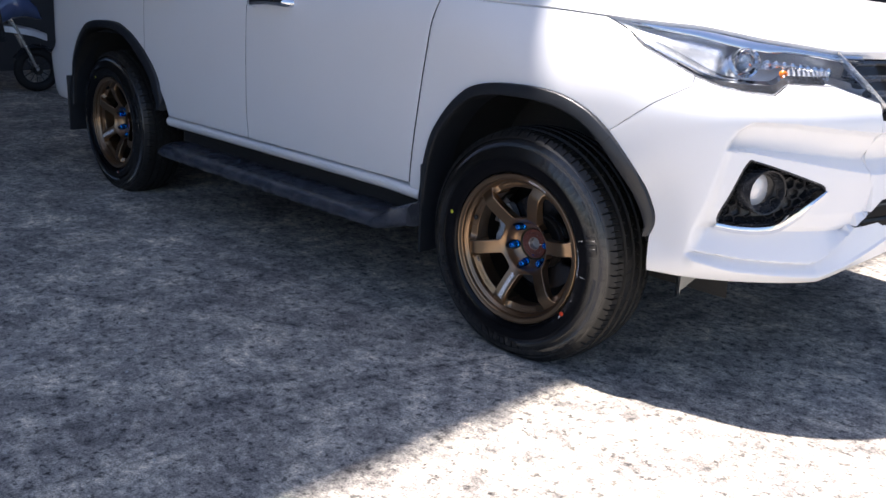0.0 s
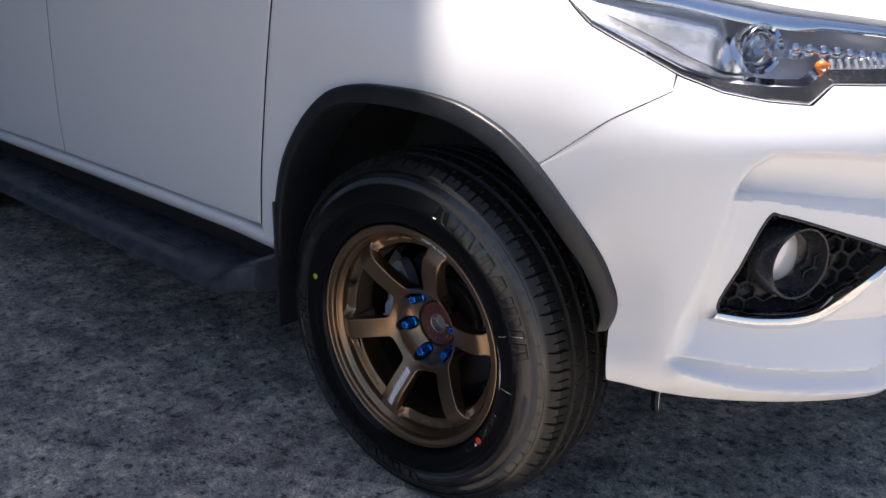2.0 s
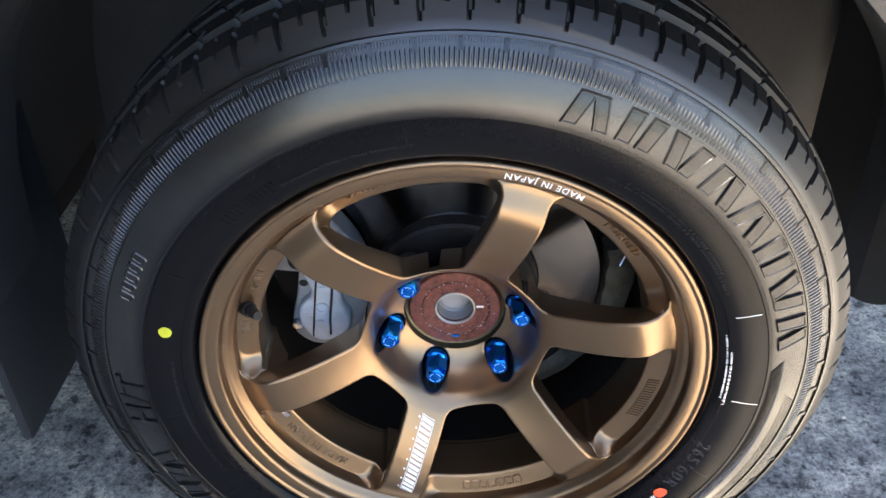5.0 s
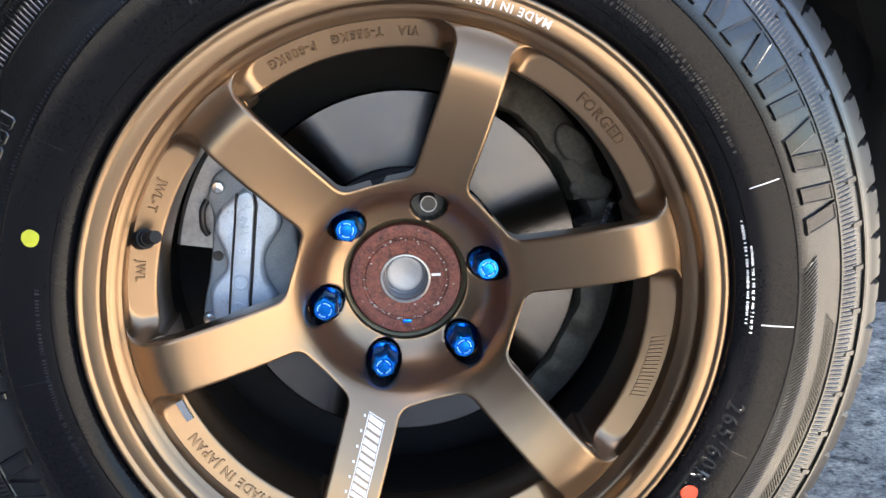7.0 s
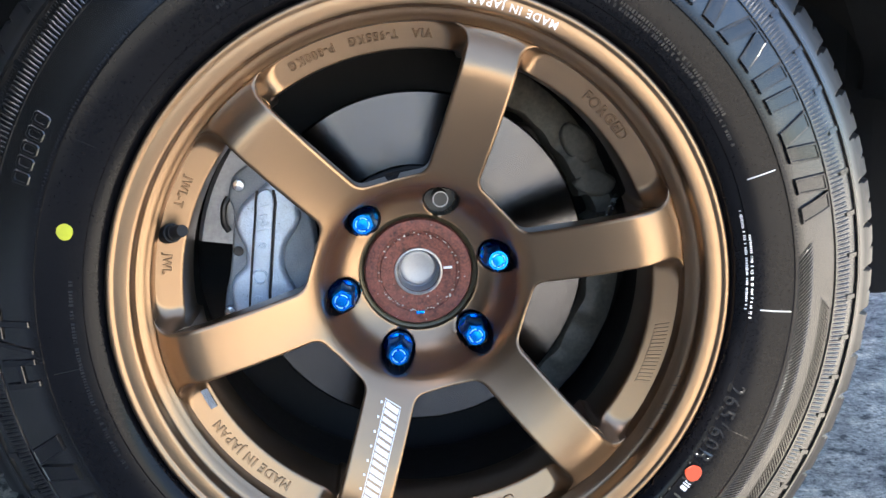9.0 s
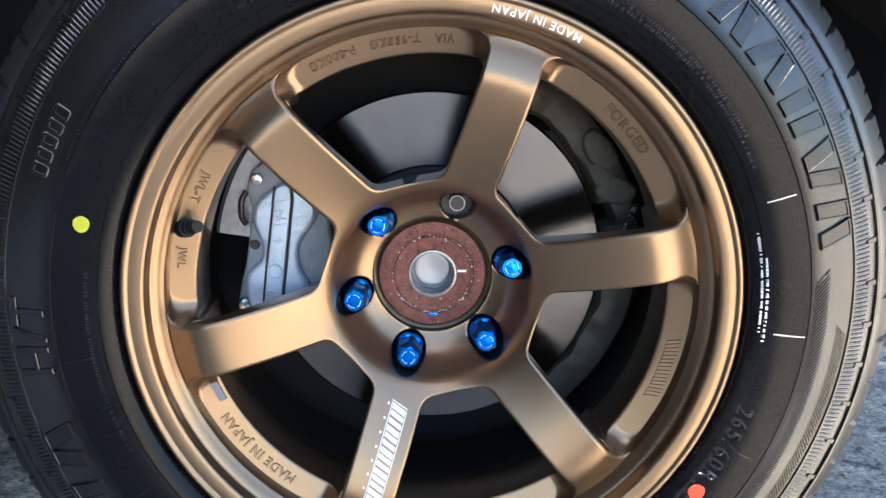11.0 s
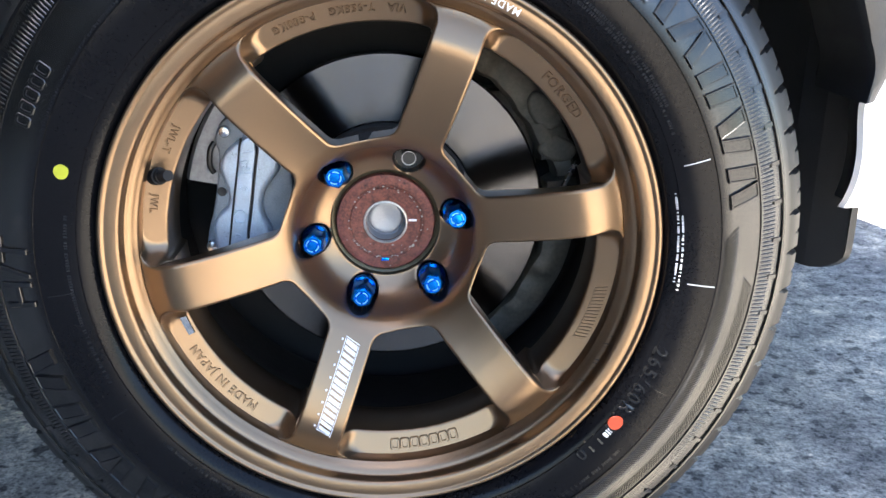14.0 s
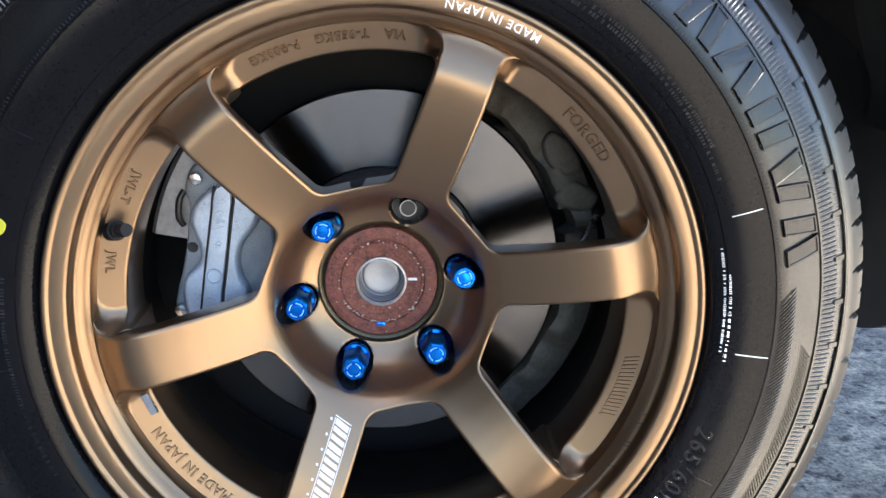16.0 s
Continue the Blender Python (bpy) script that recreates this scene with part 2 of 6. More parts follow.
M_RUBBER = material("dull_black_rubber", (0.010, 0.010, 0.011), rough=0.6, var=0.2, scale=50, spec=0.25)
M_GREASE = material("dark_brake_dust", (0.05, 0.033, 0.02), rough=0.6, var=0.3, scale=90)
M_HUBRING = material("bare_steel_ring", (0.42, 0.41, 0.39), rough=0.4, metal=0.8, var=0.3, scale=90, fine=500)
M_PATCHPLATE = material("brushed_grey_plate", (0.34, 0.34, 0.35), rough=0.4, metal=0.7, var=0.25, scale=40, fine=300)
M_CHROME = material("chrome", (0.82, 0.83, 0.85), rough=0.06, metal=1.0, var=0.03, scale=20, rvar=0.02)
M_SATIN = material("satin_silver", (0.62, 0.63, 0.65), rough=0.25, metal=0.9, var=0.05, scale=20)
M_LAMPWHITE = material("silvered_lamp_plastic", (0.80, 0.81, 0.84), rough=0.22, metal=0.35, var=0.05, scale=30, rvar=0.05)
M_LAMPMIRROR = material("satin_lamp_mirror", (0.86, 0.88, 0.90), rough=0.24, metal=1.0, var=0.04, scale=30, rvar=0.04)
M_LAMPBLACK = material("lamp_housing_black", (0.02, 0.021, 0.024), rough=0.25, var=0.2, scale=30)
M_AMBER = material("amber_plastic", (0.85, 0.22, 0.02), rough=0.25, var=0.1, scale=80)
M_WHITEINK = material("white_ink", (0.82, 0.82, 0.84), rough=0.55, var=0.05, scale=60)
M_YELLOW = material("yellow_paint_dot", (0.52, 0.52, 0.03), rough=0.55, var=0.1, scale=200)
M_RED = material("red_orange_paint_dot", (0.55, 0.045, 0.008), rough=0.5, var=0.12, scale=200)
M_GLASS = material("dark_window_glass", (0.015, 0.017, 0.018), rough=0.05, var=0.1, scale=4, coat=1.0)
M_CLEAR = clear_cover()
M_WALL = material("dark_grey_plaster", (0.05, 0.052, 0.058), rough=0.9, var=0.25, scale=2.5, fine=90, bump=0.3)
M_NEARWALL = material("grey_plaster", (0.10, 0.10, 0.107), rough=0.9, var=0.12, scale=2.0, fine=90, bump=0.3)
M_BACKWALL = material("dark_back_plaster", (0.035, 0.035, 0.038), rough=0.9, var=0.3, scale=2.5, fine=90, bump=0.3)
M_ROOF = material("weathered_sheet_metal", (0.16, 0.165, 0.17), rough=0.6, metal=0.3, var=0.2, scale=3)
M_PALE = material("bounce_lit_plastic", (0.42, 0.40, 0.36), rough=0.7, var=0.2, scale=20, fine=300, bump=0.2)
M_GRIT = material("pale_grit", (0.20, 0.195, 0.185), tint=(0.5, 0.48, 0.45), rough=0.9, var=0.3, scale=9, fine=300, bump=0.3)
M_FAIRING = material("grey_fairing_plastic", (0.6, 0.61, 0.63), rough=0.3, var=0.1, scale=6, coat=0.5)


# ---- mesh helpers ----
def mesh_object(name, V, F, mat, parent=None, label="", smooth=True, angle=38, extra=(), index=None):
    """One mesh object from points and faces, under parent."""
    me = bpy.data.meshes.new(name)
    me.from_pydata([tuple(map(float, v)) for v in V], [], [tuple(map(int, f)) for f in F])
    me.validate(clean_customdata=False)
    for m in (mat, *extra):
        me.materials.append(m)
    if index is not None:
        me.polygons.foreach_set("material_index", index)
    me.polygons.foreach_set("use_smooth", [smooth] * len(me.polygons))
    me.update()
    if smooth:
        me.set_sharp_from_angle(angle=radians(angle))
    ob = new(name, me)
    if parent:
        ob.parent = parent
    if label:
        tagged(ob, label)
    return ob


def part(name, bm, mat, parent=None, label="", smooth=True, angle=38):
    bmesh.ops.recalc_face_normals(bm, faces=bm.faces)
    V = [v.co.copy() for v in bm.verts]
    bm.verts.index_update()
    F = [[v.index for v in f.verts] for f in bm.faces]
    bm.free()
    return mesh_object(name, V, F, mat, parent, label, smooth, angle)


def grid_faces(nu, nv, wrap=False, start=0, flip=False):
    out = []
    for i in range(nu if wrap else nu - 1):
        a, b = start + i * nv, start + ((i + 1) % nu) * nv
        for j in range(nv - 1):
            f = (a + j, a + j + 1, b + j + 1, b + j)
            out.append(f[::-1] if flip else f)
    return out


def lathe(profile, n=96, flip=False, a0=0.0, a1=None):
    """Points and faces of (radius, y) turned round the y axis."""
    wrap = a1 is None
    angles = [a0 + (2 * math.pi if wrap else a1 - a0) * i / (n if wrap else n - 1) for i in range(n)]
    V = [(r * math.cos(a), y, r * math.sin(a)) for a in angles for r, y in profile]
    return V, grid_faces(n, len(profile), wrap, 0, flip)


def box(bm, x0, x1, y0, y1, z0, z1, bevel=0.0, segs=2, m=None):
    made = bmesh.ops.create_cube(bm, size=1)["verts"]
    for v in made:
        v.co = Vector(((x0 + x1) / 2 + v.co.x * (x1 - x0), (y0 + y1) / 2 + v.co.y * (y1 - y0), (z0 + z1) / 2 + v.co.z * (z1 - z0)))
    if bevel:
        es = list({e for v in made for e in v.link_edges})
        res = bmesh.ops.bevel(bm, geom=es, offset=bevel, segments=segs, affect="EDGES", profile=0.6)
        made = list({v for f in res["faces"] for v in f.verts} | {v for v in made if v.is_valid})
    if m is not None:
        bmesh.ops.transform(bm, matrix=m, verts=[v for v in made if v.is_valid])


def rod(bm, p, q, r, n=12, r2=None):
    """A round bar from p to q."""
    p, q = Vector(p), Vector(q)
    d = q - p
    m = Matrix.Translation((p + q) / 2) @ d.to_track_quat("Z", "Y").to_matrix().to_4x4()
    bmesh.ops.create_cone(bm, cap_ends=True, segments=n, radius1=r, radius2=r if r2 is None else r2, depth=d.length, matrix=m)


def tube(points, r, n=8, closed=False):
    """Points and faces of a round tube along points; r may be a number or one for each point."""
    pts = [Vector(p) for p in points]
    k = len(pts)
    V = []
    for i, p in enumerate(pts):
        a, b = pts[(i - 1) % k] if closed or i else p, pts[(i + 1) % k] if closed or i < k - 1 else p
        d = (b - a).normalized()
        u = d.orthogonal() if i == 0 else (last - d * last.dot(d))
        u.normalize()
        last = u
        w = d.cross(u)
        rr = r[i] if isinstance(r, (list, tuple)) else r
        V += [p + (u * math.cos(2 * math.pi * j / n) + w * math.sin(2 * math.pi * j / n)) * rr for j in range(n)]
    F = []
    for i in range(k if closed else k - 1):
        for j in range(n):
            a, b = i * n, ((i + 1) % k) * n
            F.append((a + j, a + (j + 1) % n, b + (j + 1) % n, b + j))
    if not closed:
        F += [tuple(range(n))[::-1], tuple(range((k - 1) * n, k * n))]
    return V, F


def smooth_curve(points, per=12, closed=False):
    """Catmull-Rom through the points."""
    P = [np.array(p, float) for p in points]
    k = len(P)
    out = []
    for i in range(k if closed else k - 1):
        p0 = P[(i - 1) % k] if closed or i > 0 else 2 * P[0] - P[1]
        p1, p2 = P[i], P[(i + 1) % k]
        p3 = P[(i + 2) % k] if closed or i + 2 < k else 2 * P[-1] - P[-2]
        for j in range(per):
            t = j / per
            out.append(0.5 * (2 * p1 + (p2 - p0) * t + (2 * p0 - 5 * p1 + 4 * p2 - p3) * t * t + (3 * p1 - p0 - 3 * p2 + p3) * t ** 3))
    if not closed:
        out.append(P[-1])
    return np.array(out)


def empty(name, parent=None):
    ob = new(name)
    if parent:
        ob.parent = parent
    return ob


# ---- setting ----
def plane_box(name, x0, x1, y0, y1, z0, z1, mat, label, category):
    bm = bmesh.new()
    box(bm, x0, x1, y0, y1, z0, z1)
    ob = part(name, bm, mat, None, "", False)
    return tagged(ob, label, category, kind="structure")


ROOF_Z, ROOF_X = 8.0, 0.29 - 0.28 * 8.0
gv = [(-250, -250, 0), (250, -250, 0), (250, 250, 0), (-250, 250, 0)]
tagged(mesh_object("ground", gv, [(0, 1, 2, 3)], M_GROUND, smooth=False), "stained grey concrete yard, half in shade", "ground", kind="structure")
plane_box("wall_back", -9.3, -9.0, -6.8, 6.2, 0, 8.0, M_BACKWALL, "dark plaster wall behind the parked car", "wall")
plane_box("wall_far_side", -9.0, 2.5, 6.0, 6.3, 0, 8.0, M_WALL, "dark grey plaster wall beside the yard", "wall")
# unseen wall added to keep light off the tyre's rear side
plane_box("light_block_wall", -9.0, -2.6, -6.8, -6.5, 0, 8.0, M_NEARWALL, "unseen grey wall added to block light on the near side", "wall")
plane_box("roof", -9.3, ROOF_X, -6.5, 6.3, ROOF_Z, ROOF_Z + 0.06, M_ROOF, "weathered sheet metal roof shading the yard", "roof")


def build_grit():
    """Loose grit and small stones lying on the yard."""
    rnd = random.Random(11)
    V, F = [], []
    for _ in range(240):
        x, y = rnd.uniform(-3.2, 1.6), rnd.uniform(-1.9, -0.05)
        r = rnd.choice((0.0025, 0.003, 0.003, 0.004, 0.0055))
        base, turn = len(V), rnd.uniform(0, 6.28)
        for ring, (k, z) in enumerate(((0.7, 0.0), (1.0, 0.45), (0.75, 0.95))):
            for j in range(6):
                a = turn + j * math.pi / 3 + 0.2 * ring
                q = r * k * rnd.uniform(0.75, 1.2)
                V.append((x + 1.3 * q * math.cos(a), y + q * math.sin(a), r * z))
        V.append((x, y, r * 1.15))
        for ring in range(2):
            for j in range(6):
                p, q = base + ring * 6 + j, base + ring * 6 + (j + 1) % 6
                F.append((p, q, q + 6, p + 6))
        F += [(base + 12 + j, base + 12 + (j + 1) % 6, base + 18) for j in range(6)]
    tagged(mesh_object("loose_grit", V, F, M_GRIT, angle=25), "small pale stones and grit lying on the concrete", "grit", kind="stuff")


build_grit()


# ---- wheels ----
SPOKES = [radians(11.5 + 60 * k) for k in range(6)]
WHEEL_Z = 0.364
FACE_R = [0.050] + [0.0545 + 0.0285 * k / 12 for k in range(13)] + [0.0860, 0.0895, 0.0935, 0.098, 0.105, 0.12, 0.135, 0.15, 0.165, 0.175, 0.182, 0.189, 0.196, 0.203, 0.2095, 0.2145, 0.2180]
FACE_Y = [0.1045] + [0.1040 - 0.039 * (0.38 * (k / 12) + 0.62 * (k / 12) ** 3.6) for k in range(13)] + [0.0600, 0.0560, 0.0525, 0.0490, 0.0447, 0.0362, 0.0288, 0.0223, 0.0171, 0.0142, 0.0128, 0.0128, 0.0150, 0.0185, 0.0218, 0.0238, 0.0242]
_rr = np.linspace(0.045, 0.225, 1801)
_yy = np.interp(_rr, FACE_R, FACE_Y)
_fine = np.convolve(np.pad(_yy, 5, mode="edge"), np.ones(11) / 11, "valid")
_yy = np.convolve(np.pad(_yy, 15, mode="edge"), np.ones(31) / 31, "valid")
_yy = np.where(_rr < 0.087, _fine, _yy)
_wide = np.convolve(np.pad(_yy, 40, mode="edge"), np.ones(81) / 81, "valid")
_w = np.clip((_rr - 0.095) / 0.02, 0, 1)
_yy = _yy * (1 - _w) + _wide * _w


def face_y(r):
    return np.interp(r, _rr, _yy)


def window_sdf(x, z):
    """Distance from the nearest window between two spokes (negative inside it)."""
    ang = np.arctan2(z, x) - SPOKES[0] - math.pi / 6
    ang = (ang + math.pi / 6) % (math.pi / 3) - math.pi / 6
    r = np.hypot(x, z)
    d, w = r * np.cos(ang), np.abs(r * np.sin(ang))
    rho, half, inner = 0.013, 0.0222, 0.0935
    # two half planes, shrunk by the corner radius, then rounded
    a = (inner + rho) - d
    t30 = math.radians(30)
    b = w * math.cos(t30) - d * math.sin(t30) + half + rho
    # corner of the two lines is not square: take the distance from its point
    cw = ((inner + rho) * math.sin(t30) - half - rho) / math.cos(t30)
    cd = inner + rho
    corner = np.hypot(d - cd, w - cw)
    beyond = (w - cw) * math.sin(t30) + (d - cd) * math.cos(t30) < 0
    use = (a > 0) & (b > 0) & beyond & (w > cw)
    dist = np.where(use, corner, np.maximum(a, b))
    return dist - rho


def round_edge(d, radius=0.0032):
    t = np.clip(radius - d, 0, radius)
    return radius - np.sqrt(np.maximum(radius * radius - t * t, 0))


POCKET_R, POCKET_CORNER, SPOKE_HALF = 0.2174, 0.0165, 0.0222


def edge_flare(r):
    """How far a spoke's edge swings out where it runs into the rim."""
    t = np.clip((r - (POCKET_R - POCKET_CORNER)) / POCKET_CORNER, 0, 1)
    return POCKET_CORNER * (1 - np.sqrt(1 - t * t))


def spoke_half_angle(r):
    if r > 0.15:
        return math.asin((SPOKE_HALF + float(edge_flare(r))) / r)
    lo, hi = 0.02, math.pi / 6
    if window_sdf(r * math.cos(SPOKES[0] + hi), r * math.sin(SPOKES[0] + hi)) >= 0:
        return hi
    for _ in range(40):
        mid = (lo + hi) / 2
        if window_sdf(r * math.cos(SPOKES[0] + mid), r * math.sin(SPOKES[0] + mid)) >= 0:
            lo = mid
        else:
            hi = mid
    return lo


def wheel_disc():
    """Hub bowl and six spokes, with rounded window edges and sunk nut holes."""
    rows = list(np.arange(0.0535, 0.0935, 0.0009)) + list(np.arange(0.0936, 0.108, 0.0007)) + list(np.arange(0.109, 0.2005, 0.0022)) + [POCKET_R - POCKET_CORNER * (1 - math.sin(math.pi / 2 * k / 16)) for k in range(17)]
    side = [1 - (1 - j / 30) ** 1.6 for j in range(31)]
    us = [-u for u in side[:0:-1]] + side
    V, F = [], []
    for s in SPOKES:
        base = len(V)
        halves = [spoke_half_angle(r) for r in rows]
        for r, a in zip(rows, halves):
            th = s + np.array(us) * a
            x, z = r * np.cos(th), r * np.sin(th)
            near = np.maximum(window_sdf(x, z), 0) if r < 0.15 else (1 - np.abs(us)) * r * a * (math.cos(math.atan2(float(edge_flare(r)), POCKET_R - r)) if r > 0.201 and r < POCKET_R else (1 if r < POCKET_R else 0))
            y = face_y(r) + round_edge(near)
            hole = np.hypot(x - 0.0699 * math.cos(s), z - 0.0699 * math.sin(s))
            y = np.where(hole < 0.0148, np.maximum(y, 0.119), np.where(hole < 0.0156, y + 0.001, y))
            V += list(zip(x, y, z))
        F += grid_faces(len(rows), len(us), False, base)
        # flanks of the spoke, drawn in slightly, and its back
        first = next(i for i, a in enumerate(halves) if a < math.pi / 6 - 1e-6)
        back = len(V)
        for i in range(first, len(rows)):
            for sgn, j in ((-1, 0), (1, len(us) - 1)):
                x, y, z = V[base + i * len(us) + j]
                th = math.atan2(z, x) - sgn * 0.0025 / rows[i]
                V.append((rows[i] * math.cos(th), y + 0.020 + 0.012 * min(1, (0.22 - rows[i]) / 0.1), rows[i] * math.sin(th)))
        for i in range(first, len(rows) - 1):
            b, k = back + 2 * (i - first), len(us)
            p, q = base + i * k, base + (i + 1) * k
            F += [(p, q, b + 2, b), (q + k - 1, p + k - 1, b + 1, b + 3), (b, b + 2, b + 3, b + 1)]
    bm = bmesh.new()
    vs = [bm.verts.new(v) for v in V]
    for f in F:
        bm.faces.new([vs[i] for i in f])
    bmesh.ops.remove_doubles(bm, verts=bm.verts, dist=2e-5)
    return bm


RIM_PROFILE = [(0.2400, 0.020), (0.2455, 0.013), (0.2466, 0.006), (0.2462, 0.0022), (0.2448, 0.0003), (0.2430, 0.0), (0.2414, 0.0006), (0.2406, 0.0022),
               (0.2398, 0.0026), (0.2385, 0.0024), (0.2350, 0.0029), (0.2310, 0.0036), (0.2290, 0.0044), (0.2280, 0.0062), (0.2274, 0.0110), (0.2270, 0.0150),
               (0.2262, 0.0163), (0.2250, 0.0168), (0.2240, 0.0174), (0.2222, 0.0190), (0.2206, 0.0210), (0.2190, 0.0232), (0.2176, 0.0243), (0.2171, 0.0252), (0.2169, 0.0340), (0.2166, 0.0430)]
LEDGE = 0.0415


def ledge_base(r):
    """The lettered ring leans in towards the hub."""
    return LEDGE + (0.2100 - r) * 0.36


def ledge_points():
    """The lettered ring between the spokes, sweeping up in a scoop to each spoke."""
    n, k = 1440, 22
    V = []
    for i in range(n):
        th = 2 * math.pi * i / n
        off = min(abs((th - s + math.pi) % (2 * math.pi) - math.pi) for s in SPOKES)
        beside = 0.2 * math.sin(off) - SPOKE_HALF
        c = 0.0045
        t = min(max(c - beside, 0.0), c)
        inner = 0.1972 - (c - math.sqrt(c * c - t * t))
        rs = [inner + (0.2173 - inner) * j / (k - 1) for j in range(k - 1, -1, -1)] + [inner - 0.0008, inner - 0.0012, inner - 0.0010, inner + 0.001]
        drop = [0.0] * k + [0.0006, 0.0022, 0.030, 0.055]
        drop[k - 1], drop[k - 2] = 0.0001, 0.0
        for r, dy in zip(rs, drop):
            d = r * math.sin(off) - SPOKE_HALF - float(edge_flare(min(r, POCKET_R)))
            u = min(max(1 - d / 0.0165, 0.0), 1.0)
            h = ledge_base(r) - float(face_y(max(r, 0.19))) - 0.0026
            if d < -0.0012:
                h -= 0.0035
            q = min(max((r - 0.1945) / 0.011, 0.0), 1.0)
            V.append((r * math.cos(th), ledge_base(r) + dy - h * u ** 2.3 * (0.45 + 0.55 * q * q * (3 - 2 * q)) * max(0.0, 1 - dy / 0.03), r * math.sin(th)))
    return V, grid_faces(n, k + 4, True, 0)


TYRE_OUT = [(0.2440, 0.016), (0.2472, 0.0075), (0.2500, 0.0015), (0.2530, -0.0022), (0.2570, -0.0048), (0.2600, -0.0058), (0.2604, -0.0072), (0.2660, -0.0090), (0.2760, -0.0112),
            (0.2860, -0.0124), (0.2930, -0.0126), (0.2936, -0.0138), (0.3000, -0.0130), (0.3100, -0.0108), (0.3200, -0.0079), (0.3300, -0.0044), (0.3306, -0.0054),
            (0.3330, -0.0044), (0.3400, -0.0014), (0.3470, 0.0022), (0.3530, 0.0058), (0.3536, 0.0040), (0.3560, 0.0052), (0.3566, 0.0072), (0.3620, 0.0112), (0.3680, 0.0162), (0.3725, 0.0208), (0.3765, 0.0260)]
TREAD_MID = 0.1185


def tyre_points():
    """Sidewalls, shoulder blocks, ribs and sipes; flattened where it stands on the ground."""
    tread_y = list(np.linspace(0.0275, 2 * TREAD_MID - 0.0275, 74))
    section = [(r, y, 0) for r, y in TYRE_OUT]
    section += [(0.3772 + 0.0105 * (1 - ((y - TREAD_MID) / 0.094) ** 2), y, 1) for y in tread_y]
    section += [(r, 2 * TREAD_MID - y, 0) for r, y in TYRE_OUT[::-1][::3]]
    pitches, per = 62, 18
    n = pitches * per
    grooves = (0.060, 0.098, 0.139, 0.177)
    V = []
    for i in range(n):
        th = 2 * math.pi * i / n
        for r, y, tread in section:
            if tread or r > 0.355:
                yy = TREAD_MID - abs(y - TREAD_MID)
                if tread and min(abs(y - g) for g in grooves) < 0.0052:
                    r -= 0.0075
                elif yy < 0.053:
                    ph = (i + 34 * (yy - 0.02)) % per
                    if ph < 1.8 and (tread or r > 0.366):
                        r -= 0.0062
                    elif (ph - per / 2) % per < 1.1 and 0.024 < yy < 0.048:
                        r -= 0.0035
                else:
                    ph = (i * 1.0 + (y * 260 if int(y * 26) % 2 else -y * 260)) % (per / 1.0)
                    if ph < 1.3:
                        r -= 0.0045
            z = r * math.sin(th)
            x = r * math.cos(th)
            if z < -WHEEL_Z + 0.001:
                z = -WHEEL_Z + 0.001
            V.append((x, y, z))
    return V, grid_faces(n, len(section), True, 0)


def sidewall_y(r):
    return float(np.interp(r, [p[0] for p in TYRE_OUT], [p[1] for p in TYRE_OUT]))


def arc_mesh(bm, rect, r0, a, flip, y_of, relief):
    """Bends flat outlines (x along, y up) onto a ring, clockwise as read, and gives them a raised top."""
    sgn = -1 if flip else 1
    out = []
    for x, z in rect:
        rr = r0 + sgn * z
        th = a - sgn * x / r0
        out.append((rr, th))
    top = [bm.verts.new((rr * math.cos(th), y_of(rr) - relief, rr * math.sin(th))) for rr, th in out]
    low = [bm.verts.new((rr * math.cos(th), y_of(rr) + 0.0006, rr * math.sin(th))) for rr, th in out]
    bm.faces.new(top)
    k = len(top)
    for i in range(k):
        bm.faces.new((top[i], low[i], low[(i + 1) % k], top[(i + 1) % k]))


def arc_text(name, text, size, r0, degrees, y_of, relief, mat, parent, flip=False, spacing=1.0, label=""):
    """Raised letters on a ring; degrees: the middle of the word."""
    cu = bpy.data.curves.new("letters", "FONT")
    cu.body, cu.size, cu.align_x, cu.space_character = text, size, "CENTER", spacing
    cu.resolution_u = 3
    bevel = min(relief * 0.3, size * 0.06)
    cu.extrude, cu.bevel_depth, cu.bevel_resolution = relief / 2 - bevel, bevel, 0
    cu.offset = size * 0.010 - bevel * 0.5
    tmp = bpy.data.objects.new("letters", cu)
    scene.collection.objects.link(tmp)
    dg = bpy.context.evaluated_depsgraph_get()
    me = bpy.data.meshes.new_from_object(tmp.evaluated_get(dg))
    bpy.data.objects.remove(tmp)
    bpy.data.curves.remove(cu)
    sgn, a = (-1 if flip else 1), radians(degrees)
    V = []
    for v in me.vertices:
        t = min(max(v.co.z / relief + 0.5, 0.0), 1.0)
        rr = r0 + sgn * (v.co.y - size * 0.35)
        th = a - sgn * v.co.x / r0
        V.append((rr * math.cos(th), y_of(rr) + 0.0006 - (relief + 0.0006) * t, rr * math.sin(th)))
    F = [tuple(p.vertices) for p in me.polygons]
    bpy.data.meshes.remove(me)
    return mesh_object(name, V, F, mat, parent, label, smooth=False)


def bars_on_ring(name, count, width, height, gap, r0, degrees, y_of, relief, mat, parent, slant=0.0):
    """A row of plain bars on a ring, in place of a mark."""
    bm = bmesh.new()
    total, h = count * width + (count - 1) * gap, height / 2
    for i in range(count):
        x0 = -total / 2 + i * (width + gap)
        x1 = x0 + width
        arc_mesh(bm, [(x0 - slant * h, -h), (x1 - slant * h, -h), (x1 + slant * h, h), (x0 + slant * h, h)], r0, radians(degrees), False, y_of, relief)
    return tagged(part(name, bm, mat, parent, smooth=False), kind="stuff" if count > 6 else "")


